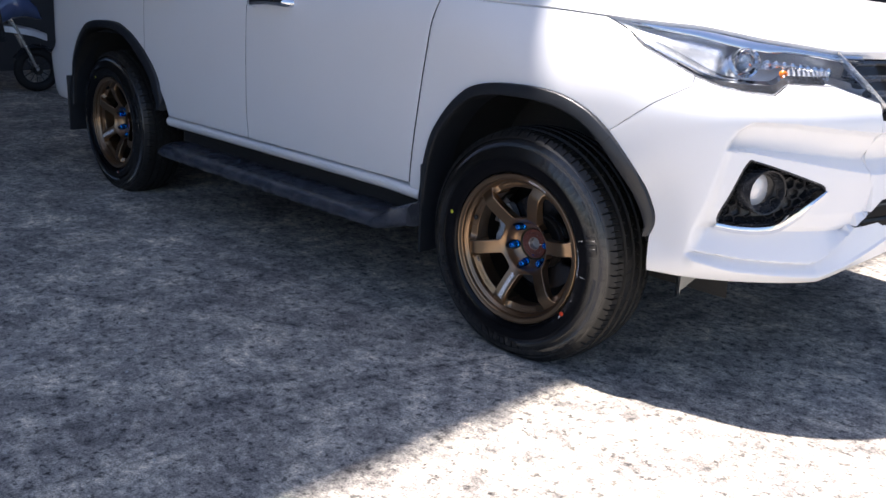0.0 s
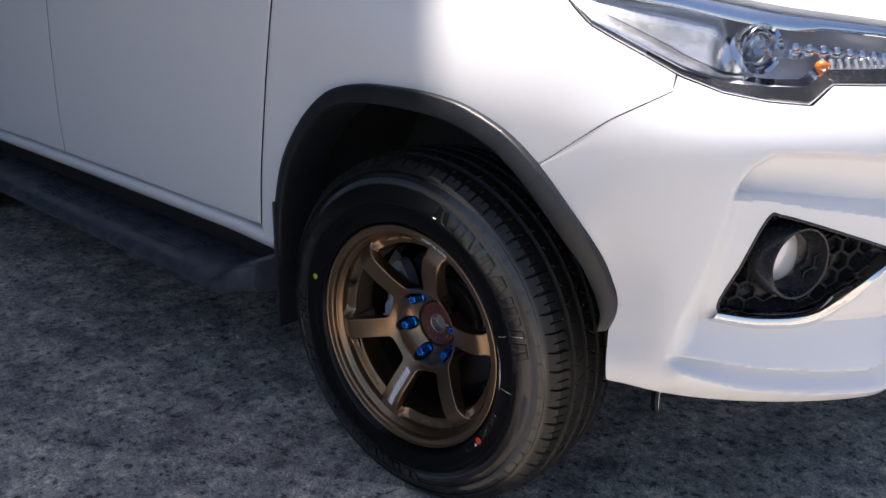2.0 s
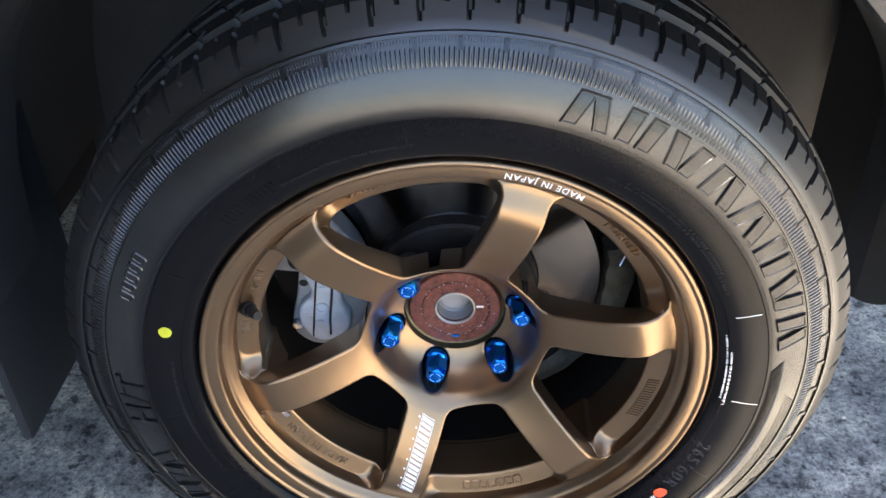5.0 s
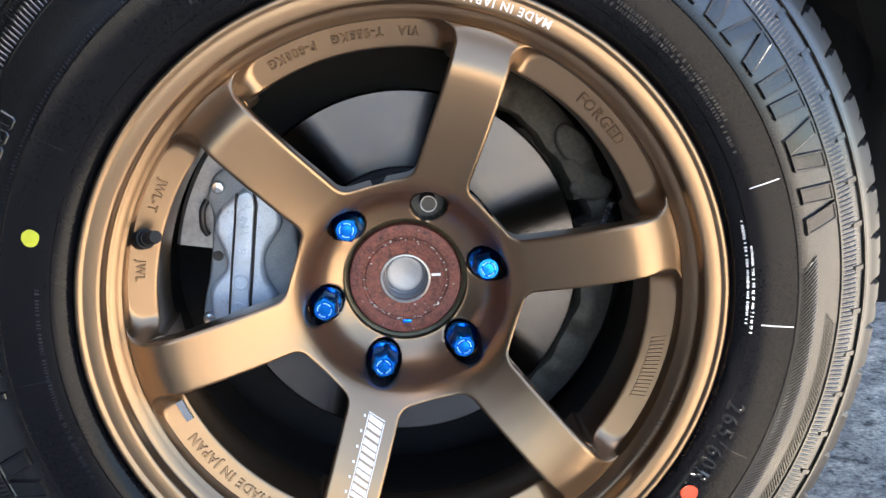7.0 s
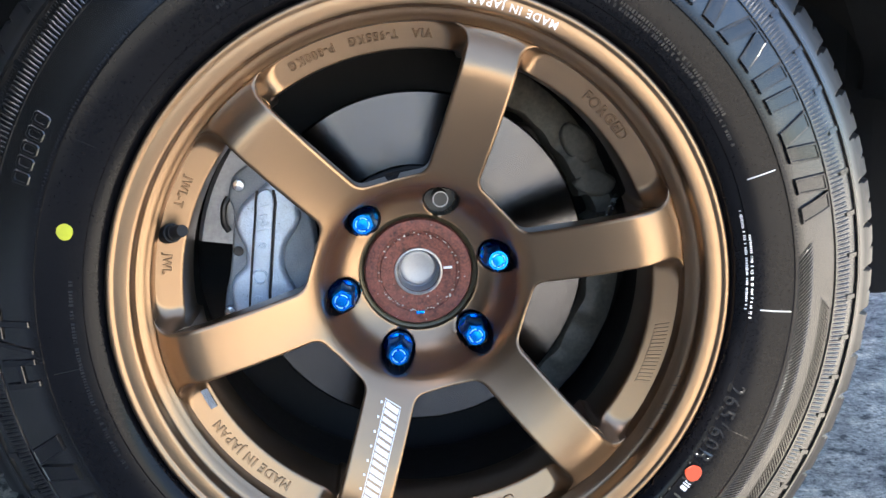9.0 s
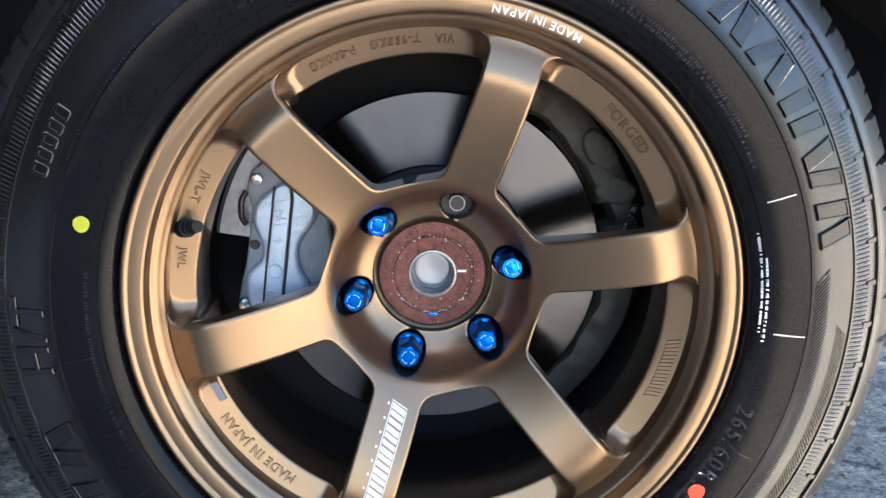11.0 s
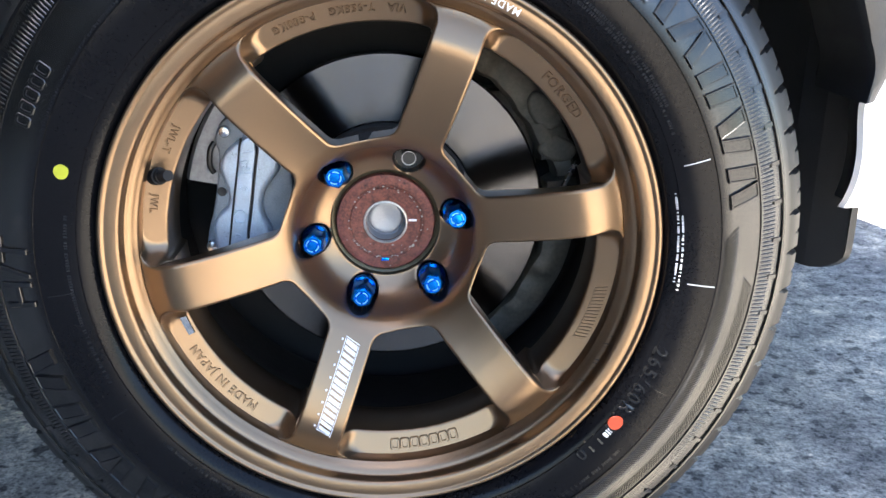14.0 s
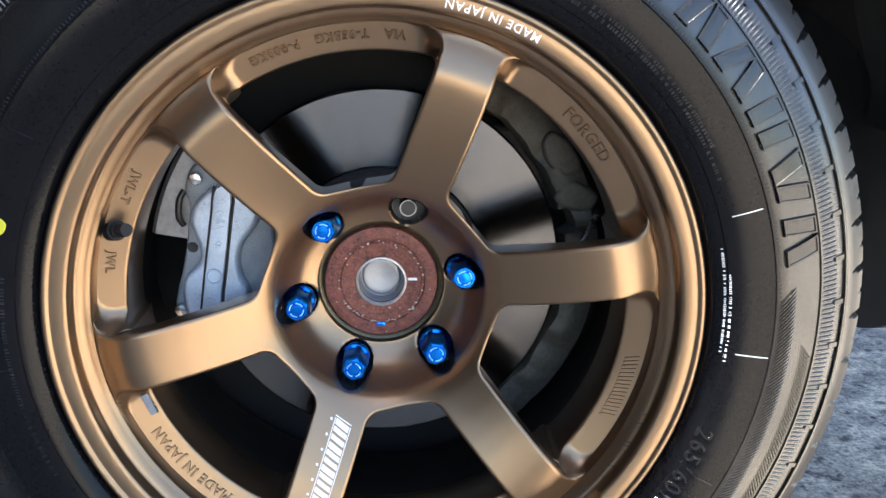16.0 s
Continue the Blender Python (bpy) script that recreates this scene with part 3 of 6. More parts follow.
def framed_block(name, width, height, r0, degrees, y_of, relief, mat, parent, stroke=0.0026):
    """One raised block with a proud outline and a lower field, bent onto a ring."""
    n = 10
    rings = []
    layers = [(0.0012, -0.0004), (0.0, relief), (-stroke * 0.75, relief), (-stroke, relief * 0.3)]
    for grow, lift in layers:
        w, h = width / 2 + grow, height / 2 + grow
        c = max(0.0004, min(0.0016, height * 0.15) + grow * 0.3)
        line = [(-w + c, h), (w - c, h), (w, h - c), (w, -h + c), (w - c, -h), (-w + c, -h), (-w, -h + c), (-w, h - c)]
        pts = []
        for i in range(8):
            (x0, z0), (x1, z1) = line[i], line[(i + 1) % 8]
            m = n if i in (0, 4) else 2
            pts += [(x0 + (x1 - x0) * q / m, z0 + (z1 - z0) * q / m) for q in range(m)]
        rings.append([(x, z, lift) for x, z in pts])
    k = len(rings[0])
    V = []
    for i in range(k):
        for ring in rings:
            x, z, lift = ring[i]
            rr, th = r0 + z, radians(degrees) - x / r0
            V.append((rr * math.cos(th), y_of(rr) - lift, rr * math.sin(th)))
    V.append((r0 * math.cos(radians(degrees)), y_of(r0) - layers[-1][1], r0 * math.sin(radians(degrees))))
    q = len(layers)
    F = grid_faces(k, q, True, 0) + [(i * q + q - 1, ((i + 1) % k) * q + q - 1, len(V) - 1) for i in range(k)]
    return mesh_object(name, V, F, mat, parent, angle=30)


def raised_bar(name, width, height, r0, degrees, relief, slant, parent):
    """A plain raised bar with a thin proud outline, bent onto the sidewall."""
    rings = []
    for grow, lift in ((0.0010, -0.0004), (0.0, relief), (-0.0011, relief), (-0.0017, relief * 0.72)):
        w, h = width / 2 + grow, height / 2 + grow
        line = []
        for (x0, z0), (x1, z1), m in (((-w, h), (w, h), 3), ((w, h), (w, -h), 6), ((w, -h), (-w, -h), 3), ((-w, -h), (-w, h), 6)):
            line += [(x0 + (x1 - x0) * q / m, z0 + (z1 - z0) * q / m) for q in range(m)]
        rings.append([(x + slant * z, z, lift) for x, z in line])
    k, q = len(rings[0]), len(rings)
    V = []
    for i in range(k):
        for ring in rings:
            x, z, lift = ring[i]
            rr, th = r0 + z, radians(degrees) - x / r0
            V.append((rr * math.cos(th), sidewall_y(rr) - lift, max(rr * math.sin(th), -WHEEL_Z + 0.002)))
    # the field inside is a ladder of quads from side to side
    F = grid_faces(k, q, True, 0)
    inner = [i * q + q - 1 for i in range(k)]
    right, left = inner[3:10], [inner[0]] + inner[:11:-1]
    F += [(left[i], right[i], right[i + 1], left[i + 1]) for i in range(6)]
    F += [(inner[0], inner[1], inner[2], inner[3]), (inner[9], inner[10], inner[11], inner[12])]
    return mesh_object(name, V, F, M_MARK, parent, angle=30)


def serration(name, r0, r1, count, depth, lean, parent, a0=0.0, turn=360.0):
    """A ring of fine moulded ribs on the sidewall."""
    rows, per = 5, 6
    V = []
    whole = turn >= 360
    total = int(count * per * turn / 360)
    for i in range(total):
        up = (0, 0.6, 1, 1, 0.6, 0)[i % per]
        for j in range(rows):
            r = r0 + (r1 - r0) * j / (rows - 1)
            th = radians(a0) + 2 * math.pi * (i + lean * per * j / (rows - 1)) / (count * per)
            z = max(r * math.sin(th), -WHEEL_Z + 0.002)
            V.append((r * math.cos(th), sidewall_y(r) + 0.0004 - depth * up * (1 if 0 < j < rows - 1 else 0.2), z))
    return mesh_object(name, V, grid_faces(total, rows, whole, 0), M_TYRE, parent, angle=20)


def lug_nut():
    """Long hexagonal nut: waisted base, hex body, chamfered end with a ring groove, along -y."""
    V = []
    rings = [(0.0136, 0.118, 1), (0.0136, 0.0985, 1), (0.0130, 0.0968, 1), (0.0124, 0.0962, 1), (0.0121, 0.0950, 0), (0.0121, 0.0800, 0), (0.0119, 0.0790, 0), (0.0106, 0.0738, 0.1), (0.0102, 0.0731, 0.2), (0.0086, 0.0715, 0.9), (0.0082, 0.0712, 1),
             (0.0066, 0.0712, 1), (0.0061, 0.0722, 1), (0.0051, 0.0722, 1), (0.0046, 0.0711, 1), (0.0001, 0.0709, 1)]
    n = 48
    for i in range(n):
        a = 2 * math.pi * i / n
        hexr = math.cos(math.pi / 6) / math.cos((a + math.pi / 6) % (math.pi / 3) - math.pi / 6)
        for r, y, rnd in rings:
            k = rnd + (1 - rnd) * hexr * 1.03
            V.append((r * k * math.cos(a), y, r * k * math.sin(a)))
    return V, grid_faces(n, len(rings), True, 0)


def add_dot(name, r0, degrees, radius, y, mat, parent, label):
    bm = bmesh.new()
    c = Vector((r0 * math.cos(radians(degrees)), y, r0 * math.sin(radians(degrees))))
    rim = [bm.verts.new(c + Vector((radius * (1 + 0.06 * math.sin(3 * t)) * math.cos(t), 0.0, radius * math.sin(t)))) for t in np.linspace(0, 2 * math.pi, 25)[:-1]]
    top = [bm.verts.new(v.co * 1.0 + Vector((0, -0.0006, 0)) + (c - v.co) * 0.06) for v in rim]
    bm.faces.new(top)
    for i in range(24):
        bm.faces.new((rim[i], rim[(i + 1) % 24], top[(i + 1) % 24], top[i]))
    return part(name, bm, mat, parent, label)


def radial_line(bm, degrees, r0, r1, w=0.0007):
    pts = [(r0 + (r1 - r0) * k / 8, s) for s in (-1, 1) for k in range(9)]
    th = radians(degrees)
    vs = []
    for r, s in pts:
        t = th + s * w / r
        vs.append(bm.verts.new((r * math.cos(t), sidewall_y(r) - 0.0007, r * math.sin(t))))
    for k in range(8):
        bm.faces.new((vs[k], vs[k + 1], vs[9 + k + 1], vs[9 + k]))


def build_wheel(parent):
    """The detailed road wheel; local x ahead, z up, its face towards -y."""
    wheel = part("wheel", wheel_disc(), M_BRONZE, parent, "matte bronze six-spoke forged alloy wheel", angle=50)
    V, F = lathe(RIM_PROFILE, 288, flip=False)
    mesh_object("rim_lip", V, F, M_BRONZE, wheel, angle=60)
    V, F = ledge_points()
    mesh_object("rim_ledge", V, F, M_BRONZE, wheel, angle=50)
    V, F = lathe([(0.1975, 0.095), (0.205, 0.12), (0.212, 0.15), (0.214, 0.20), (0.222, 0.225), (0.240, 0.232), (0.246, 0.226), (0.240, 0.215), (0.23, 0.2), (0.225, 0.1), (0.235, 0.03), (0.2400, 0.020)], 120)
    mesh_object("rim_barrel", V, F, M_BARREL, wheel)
    V, F = tyre_points()
    mesh_object("tyre", V, F, M_TYRE, wheel, "black dressed road tyre with ribbed tread", angle=30)
    # wheel nuts: one place is left empty
    V, F = lug_nut()
    first = None
    for k in (0, 2, 3, 4, 5):
        if first is None:
            first = mesh_object("lug_nut", V, F, M_BLUE, wheel, "blue anodised hexagonal wheel nut", angle=25)
            ob = first
        else:
            ob = new("lug_nut", first.data)
            ob.parent = wheel
            tagged(ob, "blue anodised hexagonal wheel nut")
        s = SPOKES[k]
        ob.matrix_basis = pose(0.0699 * math.cos(s), 0, 0.0699 * math.sin(s), 0, 17 * k + 9, 0)
        if ob is first:
            V, F = [], []
            for q in range(4):
                W, G = lathe([(0.0062, 0.0711), (0.0061, 0.0709), (0.0053, 0.0709), (0.0052, 0.0711)], 10, False, q * math.pi / 2, q * math.pi / 2 + 1.15)
                F += [tuple(i + len(V) for i in f) for f in G]
                V += W
            ring = mesh_object("end_ring", V, F, M_NUTRING, ob, "pale ring mark on the nut's end")
        else:
            ring = new("end_ring", ring.data)
            ring.parent = ob
    # black sleeves added in the nut holes to paint in their shade
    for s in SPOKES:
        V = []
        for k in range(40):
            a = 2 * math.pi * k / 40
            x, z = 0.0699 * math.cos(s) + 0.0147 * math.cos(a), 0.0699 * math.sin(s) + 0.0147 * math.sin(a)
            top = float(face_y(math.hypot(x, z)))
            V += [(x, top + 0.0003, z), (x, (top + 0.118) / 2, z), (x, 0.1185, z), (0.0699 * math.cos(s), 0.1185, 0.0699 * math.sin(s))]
        mesh_object("nut_hole_shade", V, grid_faces(40, 4, True, 0), M_BLACK, wheel)
    s = SPOKES[1]
    bm = bmesh.new()
    c = (0.0699 * math.cos(s), 0.0699 * math.sin(s))
    rod(bm, (c[0], 0.098, c[1]), (c[0], 0.12, c[1]), 0.0072, 20)
    part("wheel_stud", bm, M_BLACK, wheel, "bare black wheel stud in an empty nut hole")
    # pale ring painting in the glint on the stud's end
    V, F = lathe([(0.0072, 0.0978), (0.0069, 0.0972), (0.0062, 0.0972), (0.0060, 0.0978)], 32)
    V = [(x + c[0], y, z + c[1]) for x, y, z in V]
    mesh_object("stud_glint_ring", V, F, M_CAP, wheel)
    # hub seen through the centre bore
    V, F = lathe([(0.0538, 0.1035), (0.0536, 0.1085), (0.0528, 0.1110), (0.0505, 0.1120), (0.0490, 0.1130)], 96)
    mesh_object("bore_ring", V, F, M_OLIVE, wheel)
    V, F = lathe([(0.0492, 0.1150), (0.0487, 0.1090), (0.0474, 0.1072), (0.0430, 0.1066), (0.0375, 0.1070), (0.0365, 0.1082), (0.0350, 0.1084), (0.0340, 0.1074), (0.0270, 0.1078),
                  (0.0222, 0.1082), (0.0214, 0.1074), (0.0200, 0.1074), (0.0190, 0.1088), (0.0187, 0.1300)], 96)
    mesh_object("hub_flange", V, F, M_RUST, wheel, "rusty brown wheel hub")
    V, F = lathe([(0.0218, 0.1078), (0.0214, 0.1068), (0.0202, 0.1066), (0.0192, 0.1076), (0.0188, 0.1140)], 64)
    mesh_object("seal_ring", V, F, M_HUBRING, wheel, "bare steel ring round the axle end")
    rnd = random.Random(21)
    bm = bmesh.new()
    for k in range(95):
        th, r = rnd.uniform(0, 6.283), rnd.choice((0.0345, 0.0352, 0.0358, 0.0362, rnd.uniform(0.024, 0.046)))
        if 0.6 < rnd.random() and not 3.6 < th < 5.9:
            continue
        q = rnd.uniform(0.0003, 0.0008)
        c = Vector((r * math.cos(th), 0.1062, r * math.sin(th)))
        bm.faces.new([bm.verts.new(c + Vector((1.5 * q * math.cos(a + th) * rnd.uniform(0.7, 1.2), 0, q * math.sin(a + th) * rnd.uniform(0.7, 1.2)))) for a in (0, 1.05, 2.1, 3.14, 4.2, 5.24)])
    tagged(part("pale_scale", bm, M_HUBRING, wheel, smooth=False), kind="stuff")
    V, F = lathe([(0.0186, 0.1130), (0.0183, 0.1240), (0.0172, 0.1252), (0.0160, 0.1240), (0.0150, 0.1236), (0.0120, 0.1240), (0.0001, 0.1246)], 64)
    mesh_object("axle_end", V, F, M_CAP, wheel, "satin steel axle end")
    bm = bmesh.new()
    box(bm, 0.0225, 0.0305, 0.1068, 0.1080, 0.0012, 0.0034, 0.0003)
    part("hub_mark", bm, M_WHITEINK, wheel, "short white paint mark")
    bm = bmesh.new()
    box(bm, -0.0040, 0.0035, 0.1060, 0.1080, -0.0395, -0.0365, 0.0007)
    part("paint_spot", bm, M_BLUE, wheel)
    # valve
    a = radians(164)
    bm = bmesh.new()
    p = Vector((0.212 * math.cos(a), 0.044, 0.212 * math.sin(a)))
    q = Vector((0.198 * math.cos(a - 0.05), 0.024, 0.198 * math.sin(a - 0.05)))
    d = (q - p).normalized()
    rod(bm, p, p + d * 0.011, 0.0078, 18)
    rod(bm, p + d * 0.008, p + d * 0.016, 0.0062, 16)
    part("valve_stem", bm, M_RUBBER, wheel, "black rubber tyre valve")
    bm = bmesh.new()
    rod(bm, p + d * 0.014, p + d * 0.029, 0.0056, 10, 0.0050)
    part("valve_cap", bm, M_RUBBER, wheel, "dark ribbed valve cap")
    # balance weight
    bm = bmesh.new()
    arc = [(-0.009, -0.003), (0.0, -0.003), (0.009, -0.003), (0.009, 0.003), (0.0, 0.003), (-0.009, 0.003)]
    arc_mesh(bm, arc, 0.2003, radians(204.2), False, lambda r: 0.0408, 0.0022)
    part("balance_weight", bm, M_SATIN, wheel, "small silver balance weight")

    # words and marks cast into the ring
    def ledge_y(r):
        return ledge_base(r) + 0.0002
    for word, size, at, flip in (("P-800KG", 0.0098, 111.7, True), ("T-955KG", 0.0098, 97.7, True), ("VIA", 0.0098, 87.0, True), ("FORGED", 0.0125, 41.0, False),
                                 ("MADE IN JAPAN", 0.0112, 222.0, False), ("JWL-T", 0.0092, 153.6, True), ("JWL", 0.0092, 170.5, True)):
        arc_text("cast_lettering", word, size * 0.94, 0.2080, at, ledge_y, 0.0017, M_BRONZE, wheel, flip, 1.16)
    bars_on_ring("cast_mark", 16, 0.0021, 0.0105, 0.0014, 0.2080, -19.4, ledge_y, 0.0016, M_BRONZE, wheel, slant=-0.42)
    for k in range(7):
        framed_block("cast_mark", 0.0078, 0.0095, 0.2080, 281.0 - 2.65 * (k - 3), ledge_y, 0.0015, M_BRONZE, wheel, stroke=0.0018)

    def lip_y(r):
        return float(np.interp(r, [0.2310, 0.2350, 0.2385], [0.0036, 0.0029, 0.0024])) - 0.0002
    arc_text("lip_lettering", "MADE IN JAPAN", 0.0088, 0.2346, 70.4, lip_y, 0.0002, M_WHITEINK, wheel, True, 1.15, "white printed words on the rim lip")

    # dark runs of wash water down the rim
    for dg, r0, r1, w in ((-21.0, 0.2266, 0.2240, 0.0006), (-23.2, 0.2267, 0.2225, 0.0009), (-24.0, 0.2266, 0.2236, 0.0005), (-27.8, 0.2267, 0.2222, 0.0009), (-28.7, 0.2266, 0.2230, 0.0007),
                          (-30.0, 0.2266, 0.2242, 0.0005), (-34.0, 0.2266, 0.2228, 0.0008)):
        bm = bmesh.new()
        rows = []
        for q in range(7):
            r = r0 + (r1 - r0) * q / 6
            y = float(np.interp(r, [p[0] for p in RIM_PROFILE[:14:-1]], [p[1] for p in RIM_PROFILE[:14:-1]])) - 0.00025
            th, half = radians(dg - 0.5 * q / 6), w * (1 - 0.85 * q / 6) / r
            rows.append([bm.verts.new((r * math.cos(th + e * half), y, r * math.sin(th + e * half))) for e in (-1, 1)])
        for a, c in zip(rows, rows[1:]):
            bm.faces.new((a[0], a[1], c[1], c[0]))
        part("dirt_run", bm, M_GREASE, wheel, smooth=False)

    # plain white decal on the lowest spoke
    s = SPOKES[4]
    bm = bmesh.new()

    def ink(*corners):
        quad = []
        for r, w in corners:
            th = s + w / r
            quad.append(bm.verts.new((r * math.cos(th), face_y(r) - 0.0003, r * math.sin(th))))
        bm.faces.new(quad)
    lo, hi, lean = -0.0022, 0.0098, 0.38
    bars, pitch = 15, 0.0056
    for k in range(bars):
        r0 = 0.1030 + k * pitch
        wide = 0.0036 if k % 3 else 0.0043
        mid = (lo + hi) / 2
        for a, c in ((lo, mid), (mid, hi)):
            ra, rc = r0 + lean * (a - lo), r0 + lean * (c - lo)
            ink((ra, a), (ra + wide, a), (rc + wide, c), (rc, c))
        # the outline beside each bar
        ink((r0, lo - 0.0014), (r0 + pitch, lo - 0.0014), (r0 + pitch, lo - 0.0007), (r0, lo - 0.0007))
        rc = r0 + lean * (hi - lo)
        ink((rc, hi + 0.0007), (rc + pitch, hi + 0.0007), (rc + pitch, hi + 0.0014), (rc, hi + 0.0014))
        if k % 2 == 0:
            ink((r0 + 0.0010, lo - 0.0052), (r0 + 0.0030, lo - 0.0046), (r0 + 0.0026, lo - 0.0030), (r0 + 0.0008, lo - 0.0034))
    for r0 in (0.1012, 0.1030 + bars * pitch - 0.0012):
        ink((r0, lo - 0.0014), (r0 + 0.0008, lo - 0.0014), (r0 + 0.0008 + lean * (hi - lo), hi + 0.0014), (r0 + lean * (hi - lo), hi + 0.0014))
    part("spoke_decal", bm, M_WHITEINK, wheel, "white strip decal along one spoke", smooth=False)

    # moulded marks of the tyre
    for k in range(8):
        for j, lean in ((-1, (0.34, 0.10, -0.22, 0.16)[k % 4]), (1, (-0.30, 0.14, 0.26, -0.24)[k % 4])):
            raised_bar("raised_bar", 0.0125, 0.0262, 0.3150, 69.8 - 8.15 * k - j * 1.75, 0.0031, lean, wheel)
    for k in range(9):
        for j, lean in ((-1, (0.30, 0.05, -0.20)[k % 3]), (1, (-0.26, 0.16, 0.22)[k % 3])):
            raised_bar("raised_bar", 0.0135, 0.0262, 0.3150, 200.0 + 9.4 * k - j * 1.9, 0.0030, lean, wheel)
    serration("sidewall_ribs", 0.3312, 0.3462, 580, 0.0014, 0.0, wheel)
    serration("shoulder_ribs", 0.3472, 0.3526, 900, 0.0006, 0.0, wheel)
    # herringbone with a plain band between its two rows
    serration("hatched_band", 0.2950, 0.3100, 620, 0.0016, 4.5, wheel, -88.0, 92.0)
    serration("hatched_band", 0.3170, 0.3300, 620, 0.0016, -4.0, wheel, -84.0, 82.0)
    serration("hatched_band", 0.2990, 0.3270, 760, 0.0006, 9.0, wheel, 196.0, 88.0)
    serration("inner_ribs", 0.2945, 0.2978, 620, 0.0006, 0.0, wheel)
    arc_text("raised_lettering", "H/T", 0.038, 0.3130, 182.8, sidewall_y, 0.0023, M_MARK, wheel, False, 1.1)
    arc_text("raised_lettering", "265/60R18 110", 0.0172, 0.2650, -32.5, sidewall_y, 0.0009, M_MARK, wheel, False, 1.25)
    rnd = random.Random(4)
    for r0, a0, a1 in ((0.2578, 13.5, -4.5), (0.2612, 9.0, -6.0)):
        bm = bmesh.new()
        a = radians(a0)
        while a > radians(a1):
            w, h = rnd.uniform(0.0005, 0.0011), rnd.uniform(0.0012, 0.0021)
            arc_mesh(bm, [(0, -h / 2), (w, -h / 2), (w, h / 2), (0, h / 2)], r0, a, False, sidewall_y, 0.0004)
            a -= (w + rnd.choice((0.0006, 0.0008, 0.0008, 0.0026))) / r0
        tagged(part("small_print", bm, M_WHITEINK, wheel, smooth=False), kind="stuff")
    for r0, a0, a1 in ((0.2672, 62.0, 24.0), (0.2712, 58.0, 30.0), (0.2680, 206.0, 172.0), (0.2690, 122.0, 96.0), (0.2660, 250.0, 222.0), (0.2860, 320.0, 296.0)):
        bm = bmesh.new()
        a = radians(a0)
        while a > radians(a1):
            w, h = rnd.uniform(0.0009, 0.0020), rnd.uniform(0.0024, 0.0032)
            arc_mesh(bm, [(0, -h / 2), (w, -h / 2), (w, h / 2), (0, h / 2)], r0, a, False, sidewall_y, 0.0006)
            a -= (w + rnd.choice((0.0009, 0.0010, 0.0012, 0.0034))) / r0
        tagged(part("small_print", bm, M_MARK, wheel, smooth=False), kind="stuff")
    bars_on_ring("small_print", 12, 0.0030, 0.0100, 0.0022, 0.2720, 128.0, sidewall_y, 0.0007, M_TYRE, wheel)
    for k in range(5):
        framed_block("raised_block", 0.0085, 0.0125, 0.3135, 149.8 + 2.1 * k, sidewall_y, 0.0012, M_TYRE, wheel, stroke=0.0020)
    bars_on_ring("shoulder_pad", 62, 0.0036, 0.0085, 0.0310, 0.3478, 0.0, sidewall_y, 0.0014, M_MARK, wheel)
    for dg, r0, r1, mat in ((18.5, 0.268, 0.290, M_WHITEINK), (-4.4, 0.268, 0.292, M_WHITEINK), (-26.3, 0.270, 0.288, M_MARK), (150, 0.270, 0.286, M_MARK), (187, 0.268, 0.288, M_MARK), (212, 0.27, 0.286, M_MARK), (97, 0.27, 0.288, M_MARK)):
        bm = bmesh.new()
        radial_line(bm, dg, r0, r1, 0.00036)
        part("mould_line", bm, mat, wheel, smooth=False)
    bm = bmesh.new()
    for x0, w, h in ((-0.0052, 0.0030, 0.0050), (-0.0012, 0.0012, 0.0060), (0.0012, 0.0034, 0.0050)):
        arc_mesh(bm, [(x0, -h / 2), (x0 + w, -h / 2), (x0 + w, h / 2), (x0, h / 2)], 0.2672, radians(-38.8), False, sidewall_y, 0.0004)
    tagged(part("stamp_mark", bm, M_WHITEINK, wheel, "small white stamped mark", smooth=False), kind="stuff")
    add_dot("yellow_dot", 0.2750, 164.3, 0.0064, sidewall_y(0.275) - 0.0002, M_YELLOW, wheel, "round yellow paint dot")
    add_dot("red_dot", 0.2655, -36.2, 0.0072, sidewall_y(0.2655) - 0.0014, M_RED, wheel, "red-orange paint dot")
    return wheel


def slab(outline, top, bottom, bevel=0.002, rings=3):
    """A solid with a rounded upper edge from an outline of (x, z); its face towards -y."""
    P = smooth_curve(outline, 5, True)
    d = np.roll(P, -1, 0) - np.roll(P, 1, 0)
    nrm = np.stack([d[:, 1], -d[:, 0]], 1) / np.hypot(d[:, 0], d[:, 1])[:, None]
    area = np.sum(P[:, 0] * np.roll(P[:, 1], -1) - np.roll(P[:, 0], -1) * P[:, 1])
    if area < 0:
        nrm = -nrm
    layers = [(0.0, bottom)] + [(bevel * (1 - math.cos(math.pi / 2 * k / rings)), top + bevel * (1 - math.sin(math.pi / 2 * k / rings))) for k in range(rings + 1)]
    k, m = len(P), len(layers)
    V = [(p[0] - q[0] * ins, y, p[1] - q[1] * ins) for p, q in zip(P, nrm) for ins, y in layers]
    F = grid_faces(k, m, True, 0, flip=area > 0)
    cap = tuple(i * m + m - 1 for i in range(k))
    F.append(cap if area > 0 else cap[::-1])
    return V, F


